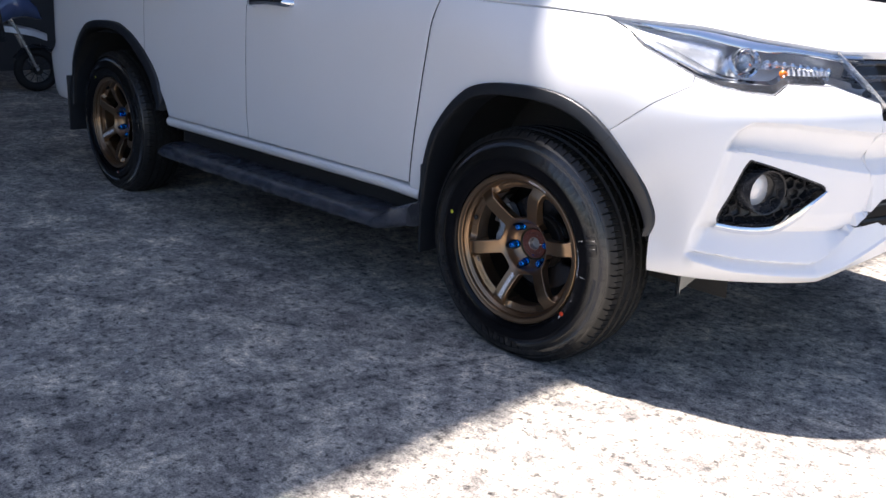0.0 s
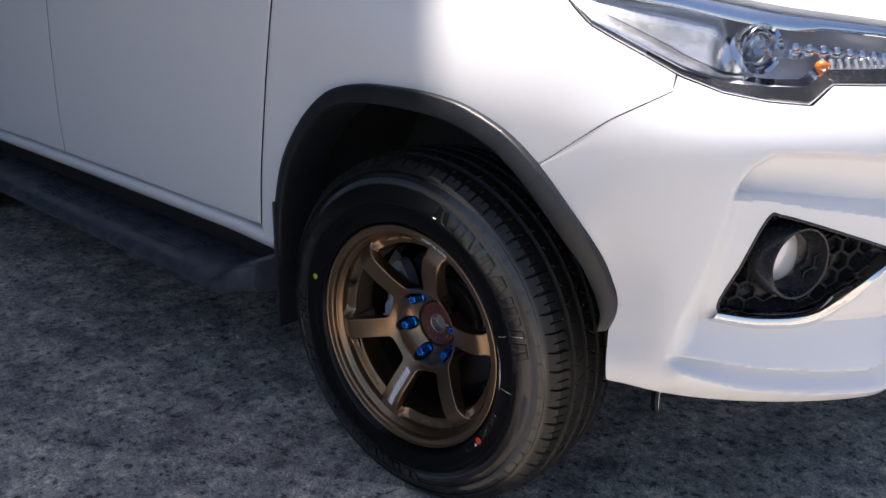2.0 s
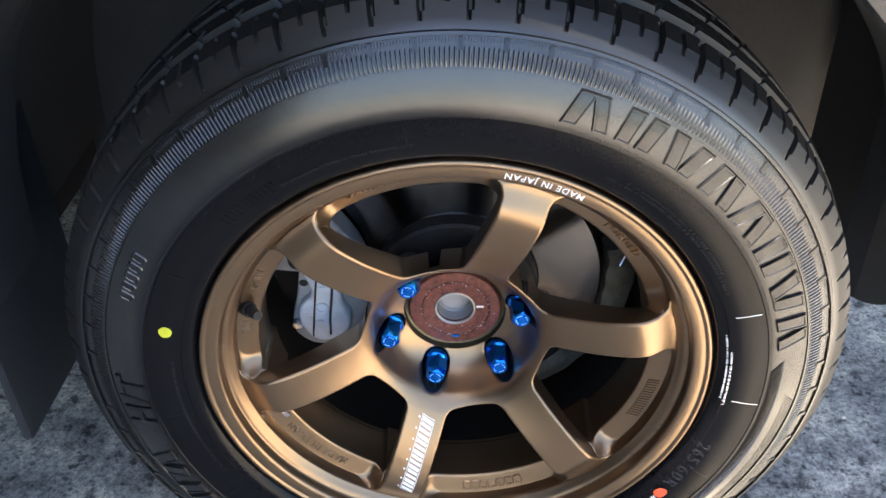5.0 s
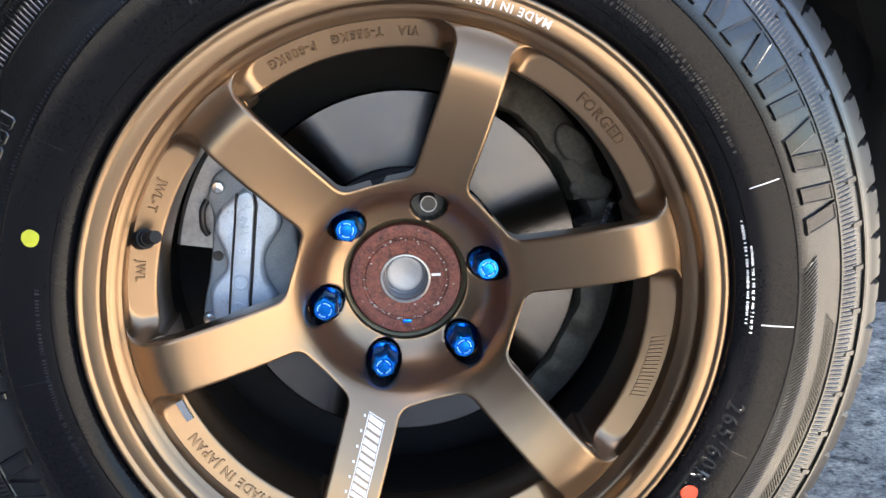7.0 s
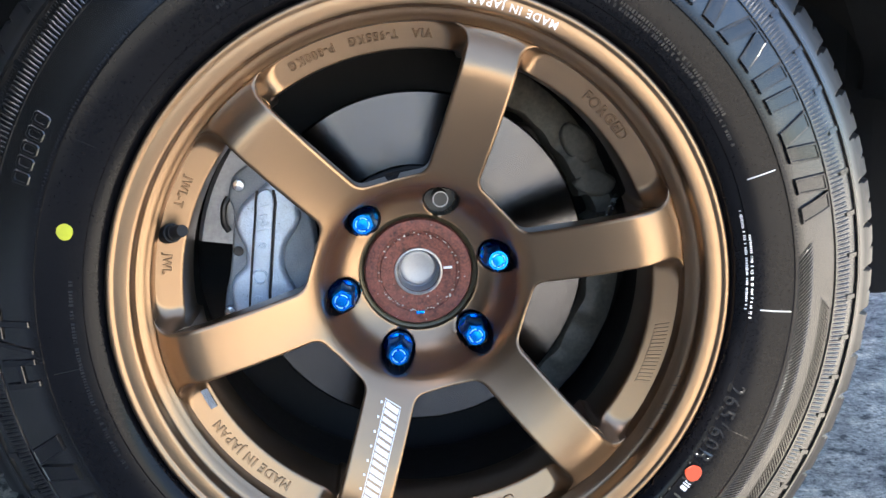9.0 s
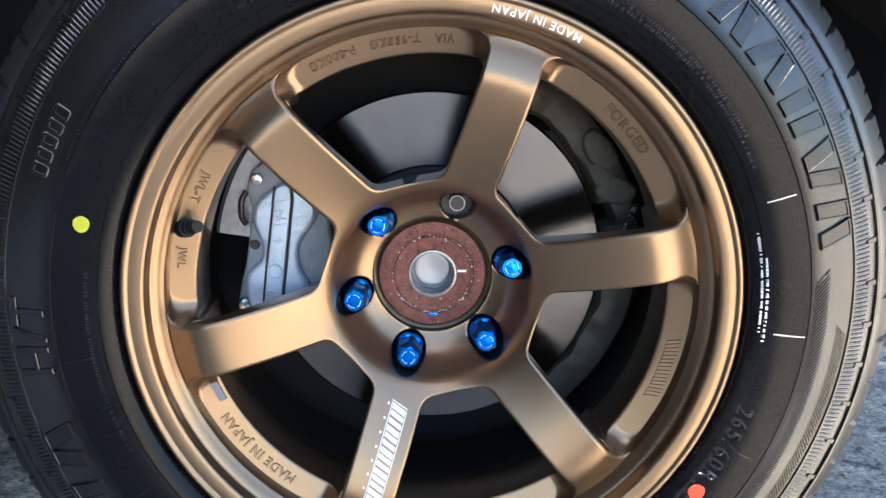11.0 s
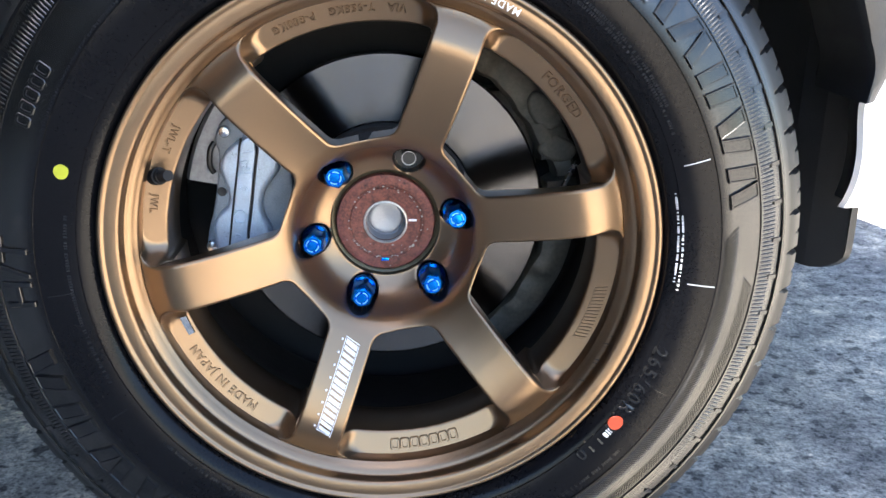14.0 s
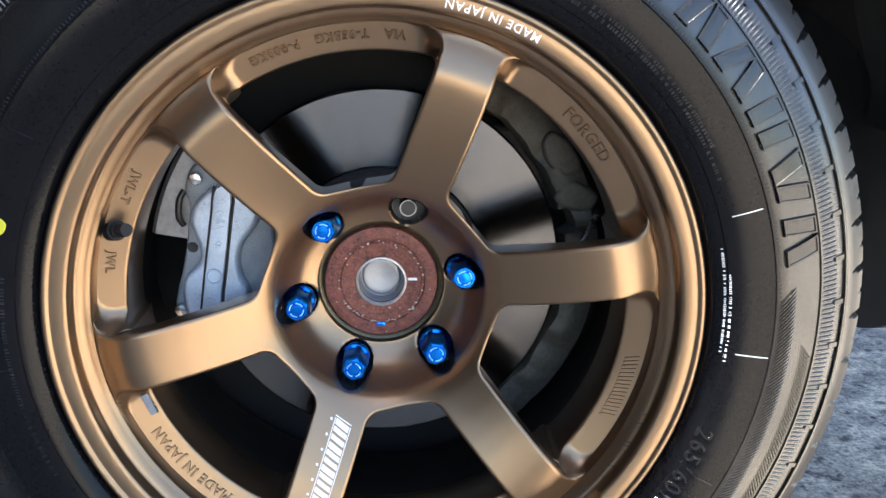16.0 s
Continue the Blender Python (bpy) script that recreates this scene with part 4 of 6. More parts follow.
def brake_parts(parent, m):
    """Disc, caliper and backing plate behind the front wheel."""
    def put(ob):
        ob.matrix_basis = m
        return ob
    V, F = lathe([(0.070, 0.134), (0.086, 0.134), (0.089, 0.137), (0.090, 0.152), (0.092, 0.154), (0.158, 0.154), (0.160, 0.156), (0.160, 0.178), (0.158, 0.180), (0.09, 0.180)], 144)
    put(mesh_object("brake_disc", V, F, M_STEEL, parent, "brushed steel brake disc"))
    V, F = lathe([(0.05, 0.132), (0.0702, 0.1325), (0.0865, 0.1335), (0.0895, 0.1365), (0.0905, 0.153)], 96)
    put(mesh_object("disc_hat", V, F, M_HAT, parent, "dull dark brake disc hat"))
    # lumpy backing plate, with folds and a torn-looking inner edge
    V, nn = [], 150
    prof = [(0.1655, 0.196), (0.1668, 0.176), (0.170, 0.170), (0.178, 0.168), (0.186, 0.169), (0.194, 0.171), (0.201, 0.175), (0.203, 0.2)]
    for i in range(nn):
        a = radians(-62 + 136 * i / (nn - 1))
        lump = 0.0022 * math.sin(9 * a + 1) + 0.0016 * math.sin(23 * a) + 0.0010 * math.sin(41 * a + 2)
        step_in = 0.007 if 10 < math.degrees(a) < 17 else 0.0
        for j, (r, y) in enumerate(prof):
            rr = r + (0.0012 * math.sin(17 * a) + 0.0008 * math.sin(37 * a) if j < 4 else 0) + (step_in * 1.6 if j < 5 else 0)
            V.append((rr * math.cos(a), y + lump * (1 - abs(2 * j / 7 - 1)) * 1.6 + step_in, rr * math.sin(a)))
    put(mesh_object("backing_plate", V, grid_faces(nn, len(prof), False, 0), M_SHIELD, parent, "dusty grey brake backing plate"))
    # pale plate added to stand for a lit patch beside the caliper
    V, F = lathe([(0.162, 0.150), (0.163, 0.140), (0.167, 0.136), (0.1975, 0.134), (0.2010, 0.137), (0.2022, 0.144), (0.2024, 0.175)], 60, a0=radians(140), a1=radians(170))
    put(mesh_object("bright_patch_plate", V, F, M_PATCHPLATE, parent, "grey plate added for a bright patch beside the caliper"))
    for outline, top in (([(0.155, 0.062), (0.172, 0.050), (0.190, 0.052), (0.196, 0.064), (0.186, 0.072), (0.170, 0.078)], 0.1655),
                         ([(0.150, 0.090), (0.166, 0.082), (0.178, 0.092), (0.168, 0.112), (0.150, 0.122), (0.142, 0.110)], 0.1640)):
        V, F = slab(outline, top, 0.20, 0.004)
        put(mesh_object("knuckle_arm", V, F, M_SHIELD, parent, "grey cast steering knuckle arm"))
    bm = bmesh.new()
    rod(bm, (0.196, 0.166, 0.050), (0.178, 0.150, 0.022), 0.0028, 12)
    put(part("sensor_cable", bm, M_SATIN, parent, "thin pale sensor cable clip"))
    bm = bmesh.new()
    box(bm, 0.02, 0.16, 0.205, 0.23, -0.12, 0.12, 0.02)
    put(part("steering_knuckle", bm, M_SHIELD, parent, "grey cast steering knuckle"))
    # black disc added behind the brake to stand for the well's shade
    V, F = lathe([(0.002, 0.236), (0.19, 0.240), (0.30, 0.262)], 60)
    put(mesh_object("well_shade_panel", V, F, M_DARK, parent, "black panel added for the dark of the wheel well"))

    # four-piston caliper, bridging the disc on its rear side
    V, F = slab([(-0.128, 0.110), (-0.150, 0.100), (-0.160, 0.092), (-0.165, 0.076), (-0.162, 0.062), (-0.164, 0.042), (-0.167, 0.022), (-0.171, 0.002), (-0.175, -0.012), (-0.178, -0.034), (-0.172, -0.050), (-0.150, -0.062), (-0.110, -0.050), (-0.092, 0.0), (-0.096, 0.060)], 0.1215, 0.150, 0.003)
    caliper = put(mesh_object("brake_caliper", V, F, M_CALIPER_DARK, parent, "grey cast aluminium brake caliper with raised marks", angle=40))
    V, F = slab([(-0.124, 0.088), (-0.138, 0.080), (-0.154, 0.067), (-0.1596, 0.052), (-0.1570, 0.040), (-0.1528, 0.027), (-0.1540, 0.014), (-0.1655, 0.002), (-0.1692, -0.011), (-0.1665, -0.029), (-0.156, -0.044), (-0.138, -0.048),
                 (-0.116, -0.034), (-0.1120, -0.012), (-0.1185, 0.003), (-0.1205, 0.018), (-0.1160, 0.032), (-0.1035, 0.050), (-0.104, 0.066), (-0.112, 0.080)], 0.1105, 0.125, 0.0055, 5)
    mesh_object("piston_housing", V, F, M_CALIPER, caliper, "blue-grey scalloped piston housing", angle=60)
    V, F = slab([(-0.1292, 0.082), (-0.1362, 0.079), (-0.1386, 0.070), (-0.1400, 0.058), (-0.1465, 0.015), (-0.1514, -0.021), (-0.1530, -0.036), (-0.1440, -0.042), (-0.1372, -0.036), (-0.1355, -0.013), (-0.1325, 0.007), (-0.1256, 0.058), (-0.1240, 0.069), (-0.1250, 0.079)], 0.1056, 0.112, 0.0010)
    mesh_object("raised_rib", V, F, M_CALIPER, caliper, angle=50)
    # dark strips beside the rib, painting in the shade of two grooves
    for line in ([(-0.1378, 0.081), (-0.1398, 0.070), (-0.1412, 0.058), (-0.1477, 0.015), (-0.1526, -0.021), (-0.1545, -0.040)], [(-0.1236, 0.081), (-0.1227, 0.069), (-0.1244, 0.058), (-0.1313, 0.007), (-0.1343, -0.013), (-0.1360, -0.038)]):
        V = []
        for x, z in smooth_curve(line, 6):
            V += [(x - 0.0013, 0.1104, z), (x - 0.0004, 0.1098, z), (x + 0.0004, 0.1098, z), (x + 0.0013, 0.1104, z)]
        mesh_object("groove_shade_strip", V, grid_faces(len(V) // 4, 4, False, 0), M_HAT, caliper)
    for nm, word, x, z, size in (("cast_lettering", "F4", -0.1332, 0.0555, 0.0105), ("cast_lettering", "6", -0.1365, 0.0320, 0.0105), ("cast_lettering", "9", -0.1436, -0.0150, 0.0100)):
        cu = bpy.data.curves.new("letters", "FONT")
        cu.body, cu.size, cu.align_x, cu.align_y, cu.extrude, cu.bevel_depth = word, size, "CENTER", "CENTER", 0.0006, 0.0005
        tmp = bpy.data.objects.new("letters", cu)
        scene.collection.objects.link(tmp)
        me = bpy.data.meshes.new_from_object(tmp.evaluated_get(bpy.context.evaluated_depsgraph_get()))
        bpy.data.objects.remove(tmp)
        bpy.data.curves.remove(cu)
        c8, s8 = math.cos(radians(98)), math.sin(radians(98))
        V = [(x + v.co.x * c8 - v.co.y * s8, 0.1054 - v.co.z, z + v.co.x * s8 + v.co.y * c8) for v in me.vertices]
        F = [tuple(p.vertices) for p in me.polygons]
        bpy.data.meshes.remove(me)
        mesh_object(nm, V, F, M_CALIPER, caliper, smooth=False)
    V, F = lathe([(0.0072, 0.1059), (0.0066, 0.1044), (0.0056, 0.1044), (0.0050, 0.1058)], 28)
    mesh_object("cast_ring", [(x - 0.1409, y, z + 0.0042) for x, y, z in V], F, M_CALIPER, caliper)
    for za, xa in ((0.0470, -0.1340), (0.0680, -0.1315)):
        bm = bmesh.new()
        box(bm, -0.0068, 0.0068, 0.1046, 0.1060, -0.0007, 0.0007, 0.0003, m=Matrix.Translation((xa, 0, za)) @ pose(0, 0, 0, 0, -8, 0))
        part("cast_line", bm, M_CALIPER, caliper)
    # two bolts, and a black disc that paints in a hole's shade
    for x, z, r, mat in ((-0.1544, 0.0856, 0.0056, M_SATIN), (-0.1718, -0.0291, 0.0058, M_SATIN), (-0.1604, 0.0257, 0.0046, M_BLACK)):
        V, F = lathe([(r, 0.123), (r, 0.1165), (r * 0.8, 0.1145), (r * 0.3, 0.1138), (0.0001, 0.1138)] if mat is M_SATIN else [(r, 0.1208), (r * 0.9, 0.1204), (0.0001, 0.1206)], 24)
        mesh_object("caliper_bolt" if mat is M_SATIN else "hole_shade_disc", [(q + x, y, w + z) for q, y, w in V], F, mat, caliper)
    # bleed pipe between the two halves
    V, F = tube(smooth_curve([(-0.166, 0.125, 0.074), (-0.170, 0.122, 0.066), (-0.171, 0.122, 0.052), (-0.168, 0.125, 0.044)], 6), 0.0028, 10)
    mesh_object("bleed_pipe", V, F, M_BLACK, caliper)


# ---- the car ----
CENTRE_Y = 0.94
PLAN = smooth_curve([(-4.04, 0.30), (-4.01, 0.16), (-3.93, 0.09), (-3.72, 0.06), (-3.0, 0.048), (-2.4, 0.047), (-1.6, 0.050), (-0.57, 0.045), (-0.2, 0.036), (0.1, 0.030), (0.30, 0.037),
                     (0.45, 0.062), (0.60, 0.115), (0.72, 0.20), (0.83, 0.33), (0.90, 0.50), (0.945, 0.70), (0.96, 0.94)], 30)
PLAN_S = np.concatenate([[0], np.cumsum(np.hypot(*np.diff(PLAN, axis=0).T))])
_d = np.gradient(PLAN, PLAN_S, axis=0)
PLAN_N = np.stack([-_d[:, 1], _d[:, 0]], 1) / np.hypot(_d[:, 0], _d[:, 1])[:, None]


def s_of_x(x):
    return float(np.interp(x, PLAN[:, 0], PLAN_S))


def step(x, a, b):
    t = np.clip((x - a) / (b - a), 0, 1)
    return t * t * (3 - 2 * t)


def skin_offset(x, z):
    """How far the painted skin lies inside the plan's line."""
    front = step(x, -0.5, 0.2)
    zs, k = 1.02 - 0.16 * front, 2.2 - 0.9 * front - 0.8 * float(step(x, 0.30, 0.62))
    o = 0.10 * (z - 0.72) ** 2 + k * max(0.0, z - zs) ** 2 + 4.0 * max(0.0, 0.46 - z) ** 2
    o += 0.25 * (math.hypot(z - 0.87, 0.03) + z - 0.87) * float(step(x, 0.30, 0.62)) + 0.035 * float(step(z, 0.66, 0.72)) * float(step(-x, 3.75, 3.95))
    o += 0.027 * float(step(x, 0.33, 0.44)) * (1 - float(step(x, 0.44, 0.60))) * (1 - float(step(z, 0.56, 0.76))) * (0.35 + 0.65 * float(step(z, 0.39, 0.50)))
    return o - 0.0022 * math.exp(-((z - 0.60) / 0.10) ** 2) * (1 - front)


def skin(s, z, inset=0.0):
    x, y = np.interp(s, PLAN_S, PLAN[:, 0]), np.interp(s, PLAN_S, PLAN[:, 1])
    nx, ny = np.interp(s, PLAN_S, PLAN_N[:, 0]), np.interp(s, PLAN_S, PLAN_N[:, 1])
    o = skin_offset(x, z) + inset
    return (x + nx * o, y + ny * o, z)


def edge_steps(n, e):
    return [0, e, 2.2 * e] + list(np.linspace(4 * e, 1 - 4 * e, n)) + [1 - 2.2 * e, 1 - e, 1]


def panel(name, xs, lower, upper, mat, parent, label="", nv=14, lean=None, inset=None, mirror=False):
    """A skin panel between two height lines, with rounded, turned-in edges. lean(x, z) shifts x."""
    n = len(xs)
    vs = edge_steps(nv, 0.006)
    m = len(vs)
    V = []
    for i, x in enumerate(xs):
        lo, hi = lower(x), upper(x)
        for j, v in enumerate(vs):
            z = lo + (hi - lo) * v
            xx = x + (lean(x, z) if lean else 0.0)
            edge = max(max(0.0, 0.0016 - 0.0016 * min(v, 1 - v) / 0.013), 0.0014 if i in (0, n - 1) else (0.0003 if i in (1, n - 2) else 0.0))
            V.append(skin(s_of_x(xx), z, edge + (inset(xx, z) if inset else 0.0)))
    F = grid_faces(n, m, False, 0, flip=True)
    ring = [(i, 0) for i in range(n)] + [(n - 1, j) for j in range(1, m)] + [(i, m - 1) for i in range(n - 2, -1, -1)] + [(0, j) for j in range(m - 2, 0, -1)]
    base = len(V)
    for i, j in ring:
        x, y, z = V[i * m + j]
        V.append((x, y + 0.018, z))
    k, skin_faces = len(ring), len(F)
    for q in range(k):
        a, b = ring[q], ring[(q + 1) % k]
        F.append((a[0] * m + a[1], b[0] * m + b[1], base + (q + 1) % k, base + q))
    if mirror:
        V = [(x, 2 * CENTRE_Y - y, z) for x, y, z in V]
        F = [f[::-1] for f in F]
    # the turned-in edges are coloured dark, painting in the shade of the gaps
    return mesh_object(name, V, F, mat, parent, label, angle=40, extra=(M_DARK,), index=[0] * skin_faces + [1] * k)


ARCH_OUT = smooth_curve([(-0.500, 0.40), (-0.494, 0.48), (-0.480, 0.556), (-0.440, 0.672), (-0.372, 0.766), (-0.300, 0.829), (-0.236, 0.861), (-0.140, 0.879), (-0.010, 0.884), (0.080, 0.880), (0.150, 0.868),
                         (0.236, 0.836), (0.308, 0.786), (0.379, 0.712), (0.421, 0.648), (0.444, 0.592), (0.453, 0.560), (0.453, 0.530), (0.441, 0.497)], 6)
_w = np.interp(np.arange(len(ARCH_OUT)), [0, 40, 80, 96, 108], [0.034, 0.040, 0.042, 0.032, 0.012])
_c = np.array([(0.0, 0.42)]) - ARCH_OUT
ARCH_IN = ARCH_OUT + _c / np.hypot(_c[:, 0], _c[:, 1])[:, None] * _w[:, None]


def arch_height(x):
    pts = ARCH_OUT[:97]
    return float(np.interp(x, pts[:, 0], pts[:, 1])) - 0.012


REAR_X, REAR_ARCH_X, REAR_STRETCH = -2.965, -2.945, 1.17
_u = np.linspace(-0.55, 0.55, 221)


def rear_warp(u):
    """Where a point of the front arch's outline lies on the rear arch, which leans back."""
    return u * REAR_STRETCH + REAR_ARCH_X - 0.075 * np.exp(-((u - 0.22) / 0.20) ** 2) - 0.02 * np.exp(-((u + 0.2) / 0.2) ** 2)


_warped = rear_warp(_u)


def rear_arch(x):
    return arch_height(float(np.interp(x, _warped, _u)))


def build_flare(parent, dx, y0, name="wheel_arch_flare", mirror=False, wide=1.0):
    """Black moulding round the wheel opening: rolls from the body out and into the well."""
    V, n = [], len(ARCH_OUT)
    sect = [(0.0, 0.010), (0.0, -0.009), (0.03, -0.0135), (0.10, -0.0155), (0.45, -0.0195), (0.78, -0.0225), (0.90, -0.0222), (0.97, -0.0185), (1.0, -0.012), (1.02, 0.004), (1.03, 0.03), (1.02, 0.10)]
    for a, b in zip(ARCH_OUT, ARCH_IN):
        y_body = skin(s_of_x(a[0] + dx), max(a[1], 0.5))[1] if y0 is None else y0
        for w, dy in sect:
            p = a + (b - a) * w
            V.append((float(rear_warp(p[0])) if wide > 1 else p[0] + dx, y_body + dy, p[1] + (0.02 if wide > 1 and p[1] > 0.6 else 0.0)))
    F = grid_faces(n, len(sect), False, 0)
    F += [tuple(range(len(sect)))[::-1], tuple(range((n - 1) * len(sect), n * len(sect)))]
    if mirror:
        V = [(x, 2 * CENTRE_Y - y, z) for x, y, z in V]
        F = [f[::-1] for f in F]
    ob = mesh_object(name, V, F, M_PLASTIC, parent, "black textured plastic wheel arch moulding", angle=40)
    if y0 is None:
        # joint between the fender's and the bumper's moulding
        i = int(np.argmin(np.hypot(ARCH_OUT[:, 0] - 0.318, ARCH_OUT[:, 1] - 0.775)))
        t = ARCH_OUT[i + 1] - ARCH_OUT[i - 1]
        t = t / np.hypot(*t) * 0.0009
        W, k = [], len(sect)
        for q in range(1, k - 2):
            x, y, z = V[i * k + q]
            W += [(x - t[0], y - 0.0005, z - t[1]), (x + t[0], y - 0.0005, z + t[1])]
        mesh_object("moulding_joint", W, grid_faces(len(W) // 2, 2), M_DARK, ob)
    return ob


def build_liner(parent, dx, mirror=False, wide=1.0):
    V, F = [], []
    prof = [(0.012, 0.0), (0.10, -0.02), (0.30, -0.03), (0.42, -0.03)]
    pts = ARCH_IN[::2]
    for p in pts:
        d = np.array([p[0], max(0.0, p[1] - 0.40)])
        d = d / np.hypot(*d)
        y0 = 0.02 if wide > 1 else max(0.02, skin(s_of_x(p[0] + dx), max(p[1], 0.5))[1] + 0.012)
        for y, grow in prof:
            V.append(((p[0] - d[0] * grow) * wide + dx, min(y0 + y, 0.44), p[1] - d[1] * grow))
    F = grid_faces(len(pts), len(prof), False, 0)
    base = len(V)
    V += [(-0.56 + dx, 0.44, 0.25), (0.52 + dx, 0.44, 0.25), (0.52 + dx, 0.44, 0.95), (-0.56 + dx, 0.44, 0.95)]
    F.append((base, base + 1, base + 2, base + 3))
    if mirror:
        V = [(x, 2 * CENTRE_Y - y, z) for x, y, z in V]
    return mesh_object("wheel_liner", V, F, M_LINER, parent)


# front corner lines, by distance along the plan's line
S_LAMP0, S_FRONT = s_of_x(0.197), float(PLAN_S[-1])
S_F = [s_of_x(x) for x in (0.197, 0.30, 0.36, 0.455, 0.53, 0.60, 0.665, 0.722)]


def s_xy(x, y):
    return float(PLAN_S[np.argmin((PLAN[:, 0] - x) ** 2 + (PLAN[:, 1] - y) ** 2)])


S_NOTCH, S_LOW8, S_LOW9, S_LAMP1 = s_of_x(0.750), s_of_x(0.795), s_xy(0.835, 0.34), s_xy(0.898, 0.49)
LAMP_LOW_S = S_F + [S_NOTCH, S_LOW8, S_LOW9, S_LAMP1, S_FRONT]
LAMP_LOW_Z = [1.104, 1.070, 1.030, 0.990, 0.957, 0.936, 0.926, 0.922, 0.952, 0.951, 0.950, 0.905, 0.905]
HOOD_S = [s_of_x(x) for x in (-0.45, 0.0, 0.215, 0.50, 0.615, 0.70)] + [s_xy(0.82, 0.32), s_xy(0.86, 0.40), S_FRONT]
HOOD_Z = [1.135, 1.118, 1.106, 1.092, 1.078, 1.066, 1.048, 1.040, 1.030]


def lamp_low(s):
    return float(np.interp(s, LAMP_LOW_S, LAMP_LOW_Z))


def hood_z(s):
    return float(np.interp(s, HOOD_S, HOOD_Z))


SEAM_X, SEAM_Z = [0.295, 0.31, 0.43, 0.53, 0.60], [0.78, 0.792, 0.882, 0.938, 0.985]


def seam(x):
    return float(np.interp(x, SEAM_X, SEAM_Z))


def door_lean(z):
    return 0.152 * (z - 0.475)


def build_side(parent, mirror=False):
    """Fender, two doors, sill and rear quarter of one side."""
    # front fender
    xs = [-0.566, -0.562, -0.555] + list(np.linspace(-0.54, 0.50, 70)) + [0.512, 0.518, 0.522]

    def low(x):
        if x < -0.485:
            return 0.425
        return seam(x) + 0.0008 if x > 0.303 else arch_height(x)

    def up(x):
        s = s_of_x(x)
        return min(hood_z(s) - 0.006, lamp_low(s) - 0.0012 if x > 0.197 else 9)

    def lean(x, z):
        return door_lean(z) * max(0.0, min(1.0, (-0.1 - x) / 0.46)) if z > 0.475 else 0.0
    panel("front_fender", xs, low, up, M_WHITE, parent, "white painted front fender", 22, lean, mirror=mirror)

    # doors
    xs = [-1.6585, -1.655, -1.648] + list(np.linspace(-1.63, -0.59, 34)) + [-0.582, -0.576, -0.572]

    def lean_front(x, z):
        return door_lean(z) * max(0.0, min(1.0, (x + 1.656) / 1.084))
    front = panel("front_door", xs, lambda x: 0.474, lambda x: 1.145, M_WHITE, parent, "white painted front door", 22, lean_front, mirror=mirror)
    xs = [-2.6055, -2.601, -2.595] + list(np.linspace(-2.575, -1.68, 30)) + [-1.672, -1.6655, -1.6618]
    rear = panel("rear_door", xs, lambda x: max(0.474, rear_arch(x)) if x < -2.40 else 0.474, lambda x: 1.15, M_WHITE, parent, "white painted rear door", 22, mirror=mirror)
    xs = [-4.03, -4.02, -4.01] + list(np.linspace(-3.99, -2.625, 54)) + [-2.615, -2.611, -2.608]
    panel("rear_quarter", xs, lambda x: rear_arch(x) if -3.505 < x else 0.40, lambda x: 1.16, M_WHITE, parent, "white painted rear quarter panel", 22, mirror=mirror)

    # sill
    V = []
    sx = np.linspace(-2.41, -0.515, 40)
    prof = [(0.030, 0.470), (0.012, 0.466), (0.004, 0.460), (0.0, 0.452), (0.002, 0.440), (0.008, 0.428), (0.020, 0.420), (0.05, 0.414)]
    for x in sx:
        y = skin(s_of_x(x), 0.47)[1]
        for dy, z in prof:
            V.append((x, y - 0.004 + dy, z - 0.008 * step(x, -0.75, -0.5)))
    F = grid_faces(len(sx), len(prof), False, 0)
    if mirror:
        V = [(x, 2 * CENTRE_Y - y, z) for x, y, z in V]
    mesh_object("sill", V, F, M_WHITE, parent, "white painted door sill")

    # handles
    for door, hx in ((front, -1.46), (rear, -2.42)):
        y = skin(s_of_x(hx), 1.06)[1]
        pts = [(hx + dx, y - dy, 1.062 + dz) for dx, dy, dz in ((-0.135, -0.004, -0.004), (-0.128, 0.022, 0.0), (-0.08, 0.034, 0.006), (0.0, 0.038, 0.010), (0.08, 0.036, 0.010), (0.125, 0.026, 0.008), (0.138, -0.004, 0.006))]
        pts = smooth_curve(pts, 6)
        V, F = tube(pts, [0.015] * len(pts), 12)
        V = [(v[0], v[1], 1.07 + (v[2] - 1.07) * 1.25) for v in V]
        if mirror:
            V = [(x, 2 * CENTRE_Y - y2, z) for x, y2, z in V]
        mesh_object("door_handle", V, F, M_CHROME, door, "chrome door handle")

    # running board
    V = []
    bx = np.concatenate([np.linspace(-2.335, -0.66, 60), np.linspace(-0.65, -0.475, 18)])
    for x in bx:
        up_f = step(x, -0.66, -0.47) * 0.070
        end = step(x, -2.335, -2.27)
        w = 0.045 * (1 - step(x, -0.56, -0.47) * 0.7)
        o = -0.028 - w * end + 0.02 * (1 - end)
        prof = [(0.15, 0.345), (0.10, 0.352), (0.03, 0.352), (o + 0.055, 0.350), (o + 0.022, 0.346), (o + 0.006, 0.338), (o, 0.326), (o + 0.003, 0.312), (o + 0.014, 0.302), (o + 0.05, 0.296), (0.15, 0.290)]
        ridge = [0, 0, 0.0, 0.0, 0.002, 0, 0, 0, 0, 0, 0]
        for (y, z), rg in zip(prof, ridge):
            V.append((x, y, z + up_f * (1 if z > 0.33 else 0.55) + rg))
    k = 11
    F = grid_faces(len(bx), k, False, 0) + [tuple(range(k))[::-1], tuple(range((len(bx) - 1) * k, len(bx) * k))]
    if mirror:
        V = [(x, 2 * CENTRE_Y - y, z) for x, y, z in V]
